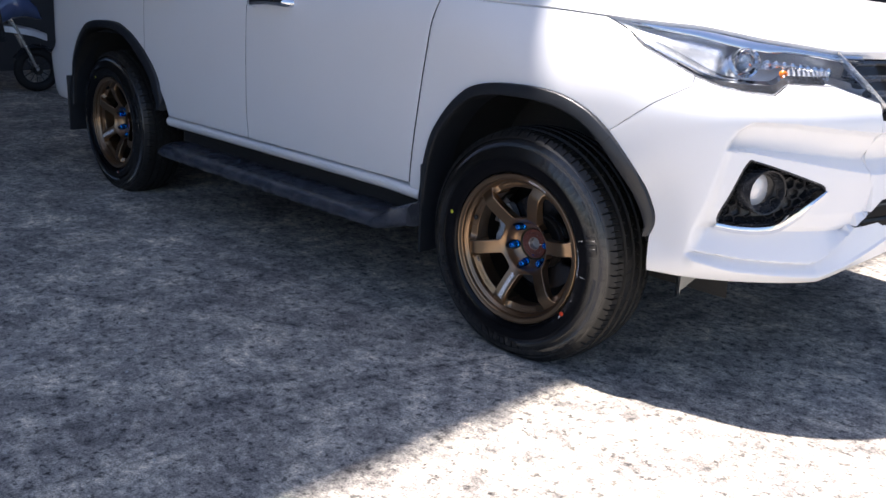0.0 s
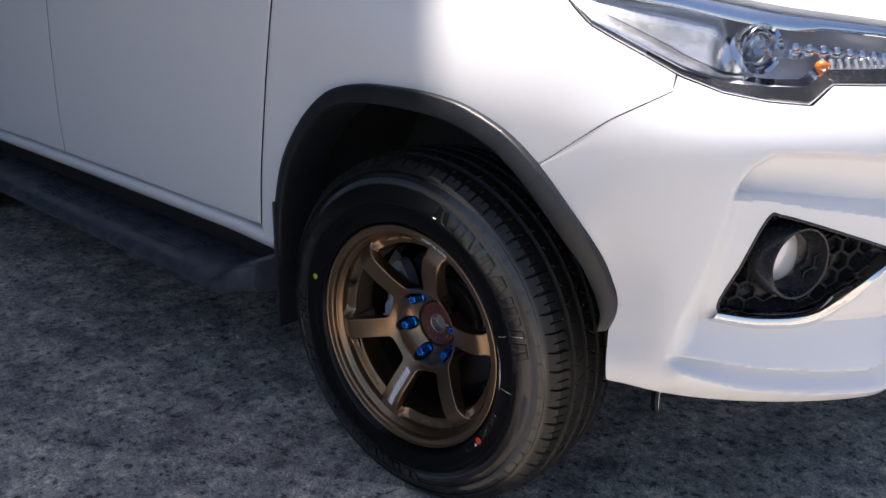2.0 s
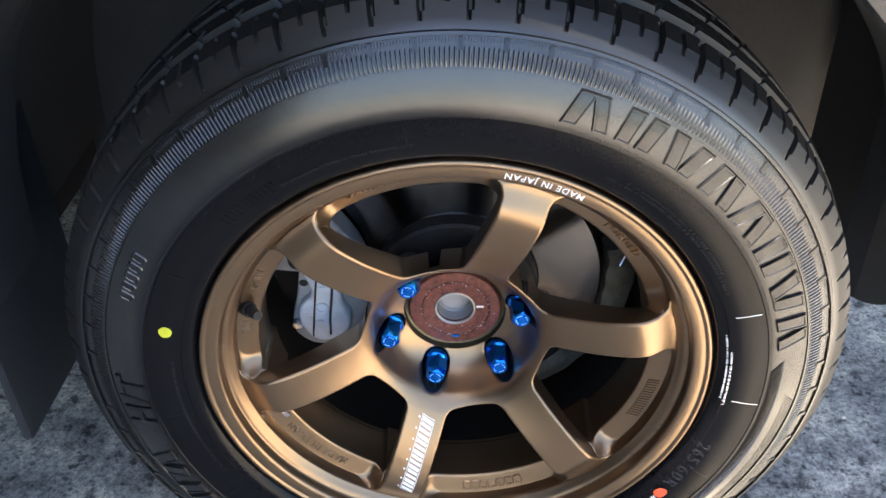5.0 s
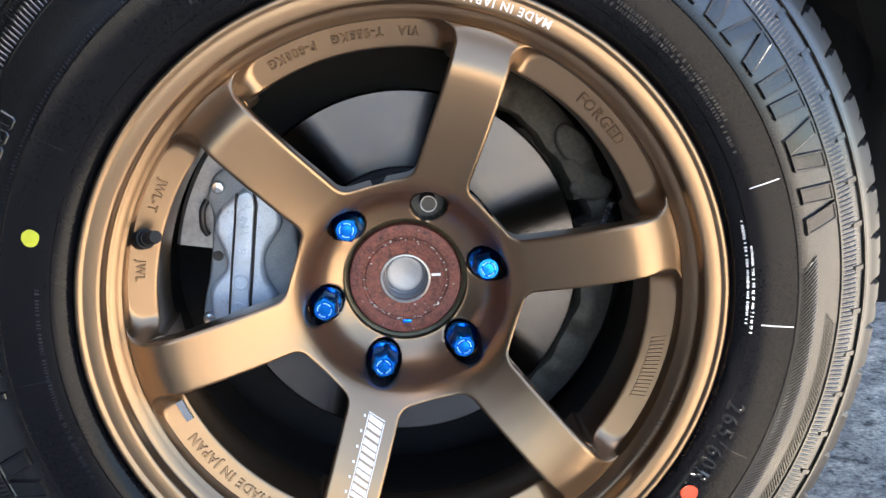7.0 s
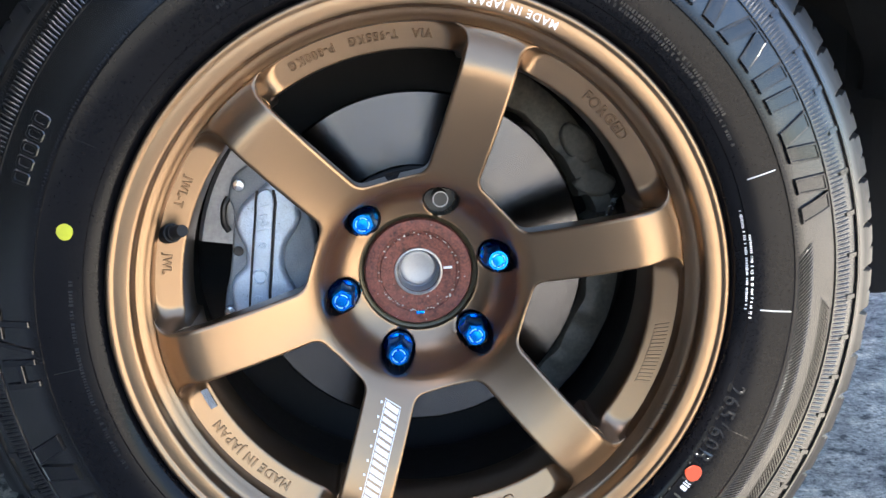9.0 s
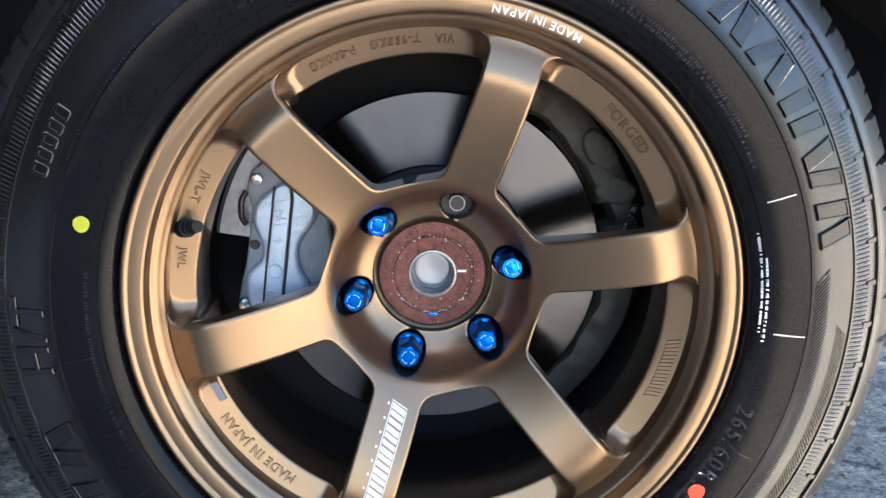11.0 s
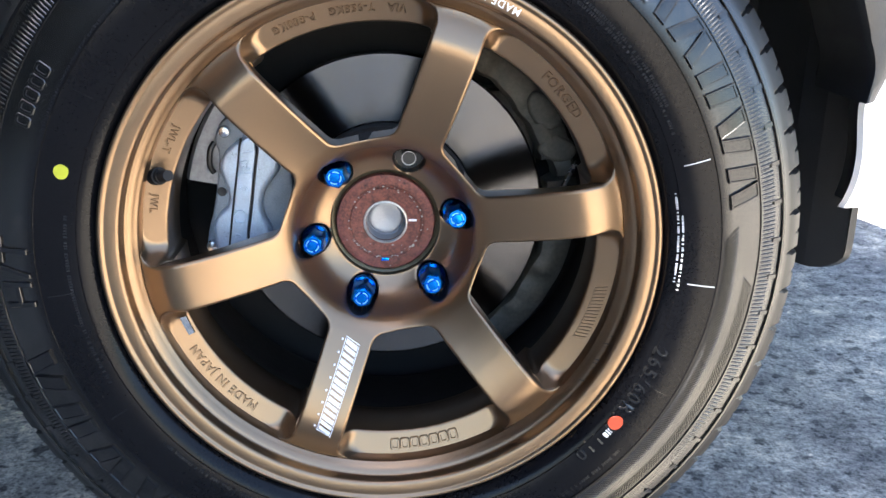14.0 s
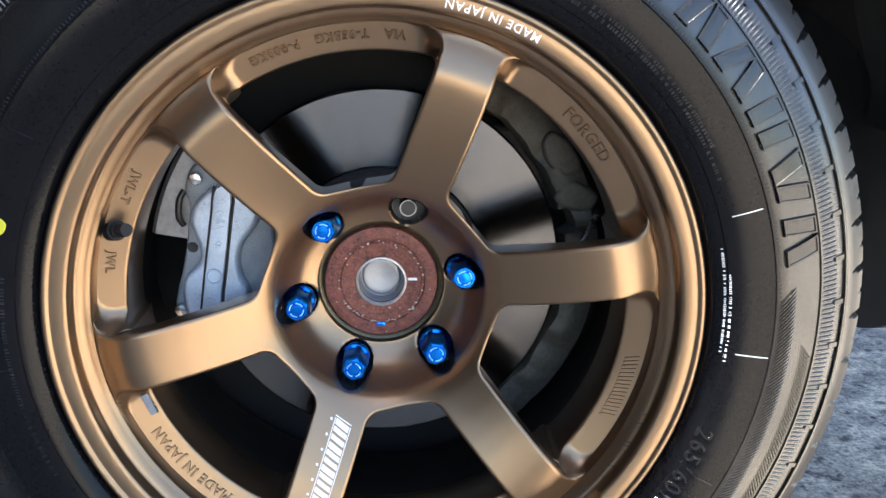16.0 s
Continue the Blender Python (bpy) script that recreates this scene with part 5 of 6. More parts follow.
    board = mesh_object("running_board", V, F, M_BOARD, parent, "dark grey plastic side step", angle=45)
    for q in range(5):
        bm = bmesh.new()
        y = -0.012 + q * 0.016
        box(bm, -1.75, -0.85, y, y + 0.007, 0.350, 0.3555, 0.0015)
        if mirror:
            bmesh.ops.transform(bm, matrix=Matrix.Translation((0, 2 * CENTRE_Y, 0)) @ Matrix.Diagonal((1, -1, 1, 1)), verts=bm.verts)
        part("tread_rib", bm, M_BOARD, board)


FOG = smooth_curve([(0.630, 0.566), (0.655, 0.655), (0.682, 0.738), (0.70, 0.743), (0.757, 0.722), (0.812, 0.695), (0.835, 0.676), (0.826, 0.650), (0.80, 0.610), (0.755, 0.571), (0.70, 0.563)], 8, True)
FOG_S = np.array([(s_of_x(x), z) for x, z in FOG])


def in_fog(s, z, grow=0.0):
    c = FOG_S.mean(0)
    P = c + (FOG_S - c) * (1 + grow)
    x, y = P[:, 0], P[:, 1]
    x2, y2 = np.roll(x, -1), np.roll(y, -1)
    cross = ((y > z) != (y2 > z)) & (s < (x2 - x) * (z - y) / (y2 - y + 1e-12) + x)
    return cross.sum() % 2 == 1


Q0 = s_of_x(0.6)


def bumper_foot(s):
    """Height of the bumper's lower edge, which rises towards the middle of the car."""
    return float(np.interp(s - Q0, [-0.16, 0.09, 0.355, 0.457, 0.60, 0.95], [0.388, 0.395, 0.399, 0.438, 0.472, 0.480]))


def bumper_crease(s):
    """The rolled edge that runs below the fog lamp and sweeps up beside the lower intake."""
    return float(np.interp(s - Q0, [-0.05, 0.024, 0.136, 0.311, 0.340, 0.370, 0.400, 0.428, 0.545, 0.95], [0.478, 0.476, 0.467, 0.460, 0.465, 0.482, 0.506, 0.534, 0.630, 0.66]))


def bumper_relief(s, z):
    """The sunken fog lamp bezel, its shelf, the two ledges and the chin, by distance along the plan's line."""
    q = s - Q0
    crease = bumper_crease(s)
    lip = min(crease - 0.016, float(np.interp(q, [-0.03, 0.087, 0.34, 0.438, 0.579, 0.95], [0.462, 0.440, 0.428, 0.463, 0.527, 0.55])))
    shelf = float(np.interp(q, [0.0, 0.121, 0.219, 0.515], [0.774, 0.772, 0.768, 0.743]))
    top = float(np.interp(q, [0.0, 0.209, 0.501], [0.853, 0.852, 0.826]))
    wide = float(np.interp(q, [0.10, 0.20, 0.50], [0.004, 0.014, 0.036]))
    line = [(bumper_foot(s), 0.002), (lip - 0.008, -0.010), (lip, -0.004), (crease - 0.006, 0.024), (crease - 0.003, 0.022), (crease, 0.007), (crease + 0.004, 0.008),
            (0.546, 0.042), (0.562, 0.030), (0.60, 0.022), (0.70, 0.016), (shelf - wide, 0.016), (shelf - 0.001, 0.054), (shelf + 0.004, 0.055), (top - 0.014, 0.020), (top - 0.004, 0.008), (top, 0.0)]
    zs, ds = [line[0][0]], [line[0][1]]
    for zz, d in line[1:]:
        if zz > zs[-1] + 0.001:
            zs.append(zz)
            ds.append(d)
    left = float(np.interp(z, [0.40, 0.476, 0.547, 0.627, 0.791, 0.823, 0.849], [-0.046, -0.036, -0.018, 0.008, 0.042, 0.060, 0.094]))
    soft = float(np.interp(z, [0.6, 0.78], [0.026, 0.014]))
    return float(np.interp(z, zs, ds)) * float(step(q, left - soft * 0.6, left + soft))


S_MOUTH = s_xy(0.878, 0.445)


def build_front(parent):
    # bumper, both halves in one moulding
    V, F = [], []
    # rear part, between arch and seam
    for side in (0, 1):
        n0 = len(V)
        xs = np.linspace(0.303, 0.470, 30)
        for x in xs:
            lo, hi = arch_height(x), seam(x) - 0.0008
            V.extend(skin(s_of_x(x), lo + (hi - lo) * v, 0.0008 if v in (0, 1) else 0) for v in np.linspace(0, 1, 14))
        F += grid_faces(30, 14, False, n0, flip=True)
        n0 = len(V)
        zs = np.linspace(0.390, arch_height(0.470), 22)
        for t in np.linspace(0, 1, 12):
            for z in zs:
                xl = float(np.interp(z, [0.39, 0.42, 0.445, 0.49, 0.505, 0.53, 0.575], [0.446, 0.447, 0.447, 0.445, 0.448, 0.453, 0.457]))
                x = xl + (0.470 - xl) * t
                V.append(skin(s_of_x(x), z, 0.006 if t == 0 else 0))
        F += grid_faces(12, 22, False, n0, flip=True)
        # front part
        n0 = len(V)
        ss = list(np.linspace(s_of_x(0.470), S_FRONT, 300))
        m = 150
        for s in ss:
            x = float(np.interp(s, PLAN_S, PLAN[:, 0]))
            hi = min(lamp_low(s) - 0.0012, seam(x) - 0.0008 if x < 0.5225 else 9)
            if s > S_LAMP1:
                hi = 0.86
            foot = bumper_foot(s)
            for v in np.linspace(0, 1, m):
                z = foot + (hi - foot) * v
                V.append(skin(s, z, bumper_relief(s, z) + (0.0035 if v == 0 else (0.001 if v == 1 else 0))))
        g = grid_faces(len(ss), m, False, n0, flip=True)
        keep = []
        for f in g:
            s = sum(ss[(i - n0) // m] for i in f) / 4
            z = sum(V[i][2] for i in f) / 4
            lower_mouth = s > S_MOUTH and bumper_crease(s) - 0.075 * min(1.0, (s - S_MOUTH) / 0.12) < z < min(0.72, bumper_crease(s) + 0.004)
            if not in_fog(s, z) and not lower_mouth:
                keep.append(f)
        F += keep
        # turned-under lower edge
        n1 = len(V)
        low = [(n0 + i * m) for i in range(len(ss))]
        for q, i in enumerate(low):
            x, y, z = V[i]
            k = min(1.0, q / 60)
            V.append((x - 0.03 * k, y + 0.004 + 0.026 * k, z + 0.004))
        F += [(low[i], n1 + i, n1 + i + 1, low[i + 1]) for i in range(len(ss) - 1)]
        if side == 0:
            half = len(V)
            hv, hf = list(V), list(F)
    V = hv + [(x, 2 * CENTRE_Y - y, z) for x, y, z in hv]
    F = hf + [tuple(i + half for i in f[::-1]) for f in hf]
    bumper = mesh_object("front_bumper", V, F, M_WHITE, parent, "white painted front bumper with sunken fog lamp bezels", angle=40)

    # lip round the fog lamp opening and its chrome lower edge
    ring = [skin(s, z, bumper_relief(s, z) + 0.001) for s, z in FOG_S]
    V, F = tube(ring, 0.0030, 8, True)
    mesh_object("fog_bezel_edge", V, F, M_LAMPBLACK, bumper)
    inner = smooth_curve([(0.326, 0.672), (0.270, 0.630), (0.233, 0.600), (0.190, 0.570), (0.110, 0.562), (0.034, 0.567)], 8)
    outer = smooth_curve([(0.336, 0.668), (0.294, 0.616), (0.262, 0.580), (0.200, 0.542), (0.110, 0.535), (0.020, 0.543)], 8)
    V, cnt = [], len(inner)
    for p, r in zip(inner, outer):
        for k, dd in ((-0.10, 0.016), (0.0, -0.004), (0.12, -0.012), (0.40, -0.015), (0.48, -0.015), (0.85, -0.006), (1.0, 0.000), (1.06, 0.014)):
            q = p + (r - p) * k
            V.append(skin(q[0] + Q0, q[1], bumper_relief(q[0] + Q0, max(q[1], 0.562)) + dd))
    mesh_object("chrome_strip", V, grid_faces(cnt, 8, False, 0, flip=True), M_CHROME, bumper, "chrome strip under the fog lamp", angle=25)

    # insert: dark honeycomb tray with a round fog lamp
    c = FOG_S.mean(0)
    V, F = [], []
    rings = [(1.0, 0.004), (0.96, 0.035), (0.80, 0.055), (0.5, 0.060), (0.02, 0.060)]
    k = len(FOG_S)
    for g, deep in rings:
        for s, z in FOG_S:
            q = c + (np.array((s, z)) - c) * g
            V.append(skin(q[0], q[1], deep + 0.012 if g < 1 else bumper_relief(s, z) + 0.003))
    for i in range(len(rings) - 1):
        for j in range(k):
            F.append((i * k + j, i * k + (j + 1) % k, (i + 1) * k + (j + 1) % k, (i + 1) * k + j))
    mesh_object("fog_lamp_insert", V, F, M_LAMPBLACK, bumper, "black honeycomb fog lamp insert")
    bm = bmesh.new()
    for a in range(-5, 6):
        for b in range(-4, 5):
            s, z = c[0] + 0.033 * (a + 0.5 * (b % 2)), c[1] + 0.0285 * b
            far = math.hypot(s - (c[0] - 0.045), z - (c[1] + 0.010))
            if in_fog(s, z, -0.10) and far > 0.070:
                pts = [Vector(skin(s + 0.01905 * math.cos(t), z + 0.01905 * math.sin(t), 0.050)) for t in np.arange(6) * math.pi / 3 + math.pi / 6]
                inn = [Vector(skin(s + 0.0160 * math.cos(t), z + 0.0160 * math.sin(t), 0.050)) for t in np.arange(6) * math.pi / 3 + math.pi / 6]
                back = [p + Vector((-0.012, 0.012, 0)) for p in inn]
                A, B, C = [bm.verts.new(p) for p in pts], [bm.verts.new(p) for p in inn], [bm.verts.new(p) for p in back]
                for i in range(6):
                    bm.faces.new((A[i], A[(i + 1) % 6], B[(i + 1) % 6], B[i]))
                    bm.faces.new((B[i], B[(i + 1) % 6], C[(i + 1) % 6], C[i]))
    bmesh.ops.remove_doubles(bm, verts=bm.verts, dist=8e-4)
    part("honeycomb", bm, M_DARK, bumper, smooth=False)
    fc = Vector(skin(c[0] - 0.030, c[1] + 0.006, 0.040))
    face_dir = Vector((0.93, -0.37, 0.0))
    fm = Matrix.Translation(fc) @ face_dir.to_track_quat("-Y", "Z").to_matrix().to_4x4()
    for nm, prof, mat, lab in (("fog_lamp_ring", [(0.066, 0.03), (0.064, -0.018), (0.062, -0.023), (0.059, -0.022), (0.055, -0.008), (0.050, 0.016), (0.047, 0.026)], M_LAMPBLACK, ""),
                               ("fog_lamp_lens", [(0.047, 0.028), (0.040, 0.022), (0.024, 0.018), (0.001, 0.016)], M_LAMPWHITE, "round silvered fog lamp")):
        V, F = lathe(prof, 48)
        mesh_object(nm, [fm @ Vector(v) for v in V], F, mat, bumper, lab)
    # lower mouth of the bumper and grille
    bm = bmesh.new()
    box(bm, 0.66, 0.78, 0.44, 2 * CENTRE_Y - 0.44, 0.42, 0.86, 0.01)
    part("intake_backing", bm, M_DARK, bumper)
    for i in range(5):
        pts = [skin(s, 0.56 + i * 0.045, 0.055) for s in np.linspace(S_MOUTH + 0.02 + 0.04 * i, S_FRONT, 20)]
        pts += [(x, 2 * CENTRE_Y - y, z) for x, y, z in pts[::-1]]
        V, F = tube(pts, 0.006, 6)
        mesh_object("intake_bar", V, F, M_PLASTIC, bumper)
    grille = empty("grille", parent)
    for i in range(4):
        pts = [skin(s, 0.885 + i * 0.040, 0.035) for s in np.linspace(S_LAMP1 - 0.015, S_FRONT, 16)]
        pts += [(x, 2 * CENTRE_Y - y, z) for x, y, z in pts[::-1]]
        V, F = tube(pts, 0.010, 8)
        mesh_object("grille_bar", V, F, M_LAMPBLACK if i else M_CHROME, grille)
    V = []
    ss = np.linspace(S_LAMP1 - 0.02, S_FRONT, 14)
    for s in ss:
        V += [skin(s, 0.86, 0.06), skin(s, 1.04, 0.06)]
    V += [(x, 2 * CENTRE_Y - y, z) for x, y, z in V]
    mesh_object("grille_backing", V, grid_faces(14, 2, False, 0) + grid_faces(14, 2, False, 28), M_DARK, grille)
    # chrome wing from the grille down along the headlamp's inner end
    pts = [skin(s, z, 0.012) for s, z in ((S_LAMP1 - 0.10, 1.035), (S_LAMP1 - 0.05, 0.985), (S_LAMP1, 0.93), (S_LAMP1 + 0.04, 0.885), (S_LAMP1 + 0.09, 0.855))]
    V = []
    for x, y, z in pts:
        V += [(x - 0.01, y + 0.01, z + 0.012), (x + 0.006, y - 0.006, z + 0.006), (x + 0.006, y - 0.006, z - 0.006), (x - 0.01, y + 0.01, z - 0.014)]
    mesh_object("grille_wing", V, grid_faces(len(pts), 4, False, 0, flip=True), M_SATIN, grille, "satin silver grille surround")

    # bonnet
    V, F = [], []
    ss = list(np.linspace(s_of_x(-0.45), S_FRONT, 80))
    cols = 24
    for s in ss:
        x, y, z = skin(s, hood_z(s), 0.0)
        for j in range(cols):
            t = j / (cols - 1)
            yy = y + (2 * CENTRE_Y - 2 * y) * t
            crown = 0.075 * (1 - (2 * t - 1) ** 2) ** 0.8 * step(0.96 - x, 0.0, 0.5) + 0.018 * math.exp(-((min(t, 1 - t) - 0.10) / 0.05) ** 2) * step(0.9 - x, 0, 0.4)
            dome = 0.018 * (1 - math.exp(-min(t, 1 - t) * 60))
            xx = x - 0.02 * (1 - math.exp(-min(t, 1 - t) * 40)) * 0
            V.append((xx, yy, z + crown + dome * step(0.97 - x, 0, 0.1)))
    F = grid_faces(len(ss), cols, False, 0, flip=False)
    base = len(V)
    for i in range(len(ss)):
        x, y, z = V[i * cols]
        V.append((x - 0.004, y + 0.010, z - 0.020))
    F += [(i * cols, base + i, base + i + 1, (i + 1) * cols) for i in range(len(ss) - 1)]
    mesh_object("bonnet", V, F, M_WHITE, parent, "white painted bonnet in sunlight", angle=50)


def build_headlamp(parent, mirror=False):
    """Housing, reflectors, projector, lamp row, amber bulb and a clear cover."""
    n, m = 64, 12
    ss = np.linspace(S_LAMP0, S_LAMP1 + 0.03, n)

    def sheet(inset, z0=0.0, z1=1.0, shape=None):
        V = []
        for s in ss:
            lo, hi = lamp_low(s), hood_z(s) - 0.010
            hi = max(hi, lo + 0.002)
            for j in range(m):
                v = z0 + (z1 - z0) * j / (m - 1)
                d = inset if shape is None else inset * shape(s, v)
                V.append(skin(s, lo + (hi - lo) * v, d))
        if mirror:
            V = [(x, 2 * CENTRE_Y - y, z) for x, y, z in V]
        return V

    def lift(V):
        return [(x, 2 * CENTRE_Y - y, z) for x, y, z in V] if mirror else V
    lamp = mesh_object("headlamp", sheet(0.075, shape=lambda s, v: 0.12 + 0.88 * (1 - (2 * v - 1) ** 4) * float(step(s, S_LAMP0, S_LAMP0 + 0.2))), grid_faces(n, m, False, 0, flip=True), M_LAMPWHITE, parent,
                       "clear headlamp with chrome reflectors and amber bulb")
    # chrome blades along the upper and lower edges
    # (name, its lower and upper height at both ends, inset below and above, stretch along the lamp, bow, material)
    for nm, z0a, z0b, z1a, z1b, d0, d1, sa, sb, bow, mat in (
            ("upper_blade", 0.80, 0.97, 0.80, 0.97, 0.016, 0.010, 0.06, 1.0, -0.003, M_CHROME),
            ("rear_reflector", 0.42, 0.80, 0.20, 0.80, 0.018, 0.034, 0.05, 0.52, 0.0, M_LAMPMIRROR),
            ("side_blade", 0.10, 0.42, 0.13, 0.20, 0.008, 0.016, 0.04, 0.50, -0.002, M_LAMPMIRROR),
            ("lower_blade", 0.03, 0.06, 0.03, 0.24, 0.010, 0.018, 0.30, 0.80, 0.0, M_LAMPBLACK),
            ("lamp_tray", 0.16, 0.20, 0.30, 0.46, 0.020, 0.046, 0.50, 0.97, 0.004, M_CHROME),
            ("inner_reflector", 0.46, 0.80, 0.46, 0.80, 0.046, 0.058, 0.52, 0.98, 0.004, M_LAMPMIRROR)):
        V, cnt, rows = [], 40, 10
        for i in range(cnt):
            t = i / (cnt - 1)
            s = S_LAMP0 + (S_LAMP1 - S_LAMP0) * (sa + (sb - sa) * t)
            lo, hi = lamp_low(s), hood_z(s) - 0.010
            e = t * t * (3 - 2 * t)
            za, zb = z0a + (z1a - z0a) * e, z0b + (z1b - z0b) * e
            for q in range(rows):
                w = q / (rows - 1)
                V.append(skin(s, lo + (hi - lo) * (za + (zb - za) * w), d0 + (d1 - d0) * w + bow * 4 * w * (1 - w) * min(1.0, 3 * t) + (0.045 * float(step(t, 0.80, 1.0)) if sb < 0.6 else 0.0)))
        mesh_object(nm, lift(V), grid_faces(cnt, rows, False, 0, flip=True), mat, lamp)
    # projector
    pc = Vector(skin(s_of_x(0.655), 0.998, 0.048))
    d = Vector((0.88, -0.45, -0.02))
    pm = Matrix.Translation(pc) @ d.to_track_quat("-Y", "Z").to_matrix().to_4x4()
    for nm, prof, mat in (("projector_ring", [(0.040, 0.02), (0.043, -0.010), (0.040, -0.016), (0.035, -0.012), (0.033, 0.004)], M_CHROME),
                          ("projector_lens", [(0.033, 0.0), (0.030, -0.008), (0.020, -0.015), (0.001, -0.018)], M_CLEAR),
                          ("projector_bowl", [(0.034, 0.004), (0.030, 0.010), (0.024, 0.004), (0.019, 0.006), (0.012, 0.018), (0.001, 0.022)], M_CHROME)):
        V, F = lathe(prof, 40)
        mesh_object(nm, lift([tuple(pm @ Vector(v)) for v in V]), F, mat, lamp)
    # row of clear lamp cells
    for i in range(9):
        s = s_of_x(0.715) + i * 0.0265
        x, y, z = skin(s, 1.000 - i * 0.0022, 0.040)
        bm = bmesh.new()
        bmesh.ops.create_uvsphere(bm, u_segments=14, v_segments=8, radius=0.0125, matrix=Matrix.Translation((x, (2 * CENTRE_Y - y) if mirror else y, z)) @ Matrix.Diagonal((1, 1, 1.05, 1)))
        part("lamp_cell", bm, M_CHROME, lamp)
    for i in range(10):
        s = s_of_x(0.735) + 0.02 + i * 0.0165
        p0, p1 = skin(s, 0.962, 0.030), skin(s, 0.984, 0.034)
        bm = bmesh.new()
        q0, q1 = lift([p0, p1])
        rod(bm, q0, q1, 0.0055, 8)
        part("daylight_cell", bm, M_SATIN, lamp)
    x, y, z = skin(s_of_x(0.748), 0.976, 0.034)
    bm = bmesh.new()
    bmesh.ops.create_uvsphere(bm, u_segments=16, v_segments=10, radius=0.0108, matrix=Matrix.Translation((x, (2 * CENTRE_Y - y) if mirror else y, z)) @ Matrix.Diagonal((1.0, 0.9, 0.8, 1)))
    part("indicator_bulb", bm, M_AMBER, lamp, "amber indicator bulb")
    cover = mesh_object("lamp_cover", sheet(0.002), grid_faces(n, m, False, 0, flip=True), M_CLEAR, lamp, "clear polycarbonate lamp cover")
    cover.visible_shadow = False
    return lamp


def build_car():
    car = empty("car")
    tagged(car, "white sport utility vehicle with bronze wheels, parked in a yard", "car")
    build_front(car)
    build_headlamp(car)
    build_headlamp(car, True)
    for mirror in (False, True):
        build_side(car, mirror)
        build_flare(car, 0.0, None, mirror=mirror)
        build_flare(car, REAR_ARCH_X, 0.045, mirror=mirror, wide=REAR_STRETCH)
        build_liner(car, 0.0, mirror)
        build_liner(car, REAR_ARCH_X, mirror, REAR_STRETCH)
    # dark shell inside the panels, floor and chassis
    V = []
    ss = np.linspace(s_of_x(-3.88), S_FRONT, 120)
    for s in ss:
        x = float(np.interp(s, PLAN_S, PLAN[:, 0]))
        arch = 0.40 if x > 0.53 else 0.58 if x > 0.465 else (arch_height(x) + 0.02 if x > -0.49 else (rear_arch(x) + 0.02 if -3.50 < x < -2.42 else 0.40))
        inn = 0.034 + 0.10 * float(step(x, 0.36, 0.50))
        V += [skin(s, arch, inn), skin(s, max(arch + 0.02, 0.72), inn), skin(s, max(arch + 0.04, 0.985 if x > 0.2 else 1.03), max(inn, 0.11) if x > 0.2 else 0.034)]
    half = len(V)
    V += [(x, 2 * CENTRE_Y - y, z) for x, y, z in V]
    mesh_object("body_shell", V, grid_faces(120, 3, False, 0) + grid_faces(120, 3, False, half), M_DARK, car)
    bm = bmesh.new()
    box(bm, -3.75, -3.40, 0.20, 1.68, 0.36, 0.5, 0.03)
    box(bm, -2.38, -0.52, 0.12, 1.76, 0.33, 0.44, 0.02)
    box(bm, 0.50, 0.80, 0.34, 1.54, 0.43, 0.55, 0.03)
    box(bm, -3.6, 0.30, 0.48, 0.60, 0.32, 0.44, 0.02)
    box(bm, -3.6, 0.30, 1.28, 1.40, 0.32, 0.44, 0.02)
    box(bm, -3.6, 0.75, 0.46, 1.42, 0.44, 0.60, 0.02)
    part("chassis", bm, M_DARK, car)
    # glasshouse and roof, closing the car above the doors
    V = []
    prof = [(-0.40, 1.13), (-1.05, 1.62), (-1.45, 1.76), (-2.6, 1.78), (-3.45, 1.72), (-3.80, 1.20)]
    for x, z in prof:
        t = (z - 1.13) / 0.65
        y = 0.10 + 0.17 * t
        V += [(x, y, z), (x, CENTRE_Y, z + 0.03 * t), (x, 2 * CENTRE_Y - y, z)]
    F = grid_faces(len(prof), 3, False, 0) + [tuple(3 * i for i in range(6)), tuple(3 * i + 2 for i in range(5, -1, -1))]
    cabin = mesh_object("cabin", V, F, M_WHITE, car, "white roof and pillars", smooth=False)
    for sgn in (0, 1):
        for pts in (((-0.72, 1.17), (-1.66, 1.17), (-1.66, 1.66), (-1.22, 1.62)), ((-1.72, 1.17), (-2.62, 1.17), (-2.62, 1.67), (-1.72, 1.67)), ((-2.70, 1.17), (-3.62, 1.20), (-3.38, 1.64), (-2.70, 1.67))):
            V = []
            for x, z in pts:
                y = 0.10 + 0.17 * (z - 1.13) / 0.65 - 0.006
                V.append((x, y if not sgn else 2 * CENTRE_Y - y, z))
            mesh_object("side_window", V, [(0, 1, 2, 3) if not sgn else (3, 2, 1, 0)], M_GLASS, cabin, smooth=False)
    V = [(-0.44, 0.20, 1.165), (-1.03, 0.32, 1.612), (-1.03, 2 * CENTRE_Y - 0.32, 1.612), (-0.44, 2 * CENTRE_Y - 0.20, 1.165)]
    V = [(x + 0.012, y, z + 0.015) for x, y, z in V]
    mesh_object("windscreen", V, [(0, 1, 2, 3)], M_GLASS, cabin, smooth=False)

    # mud flaps and the tow bracket under the chin
    bm = bmesh.new()
    box(bm, -0.478, -0.466, 0.020, 0.21, 0.235, 0.56, 0.005)
    part("mud_flap", bm, M_PLASTIC, car, "black rubber mud flap")
    bm = bmesh.new()
    box(bm, REAR_X - 0.60, REAR_X - 0.588, 0.02, 0.22, 0.24, 0.56, 0.005)
    part("mud_flap", bm, M_PLASTIC, car, "black rubber mud flap")
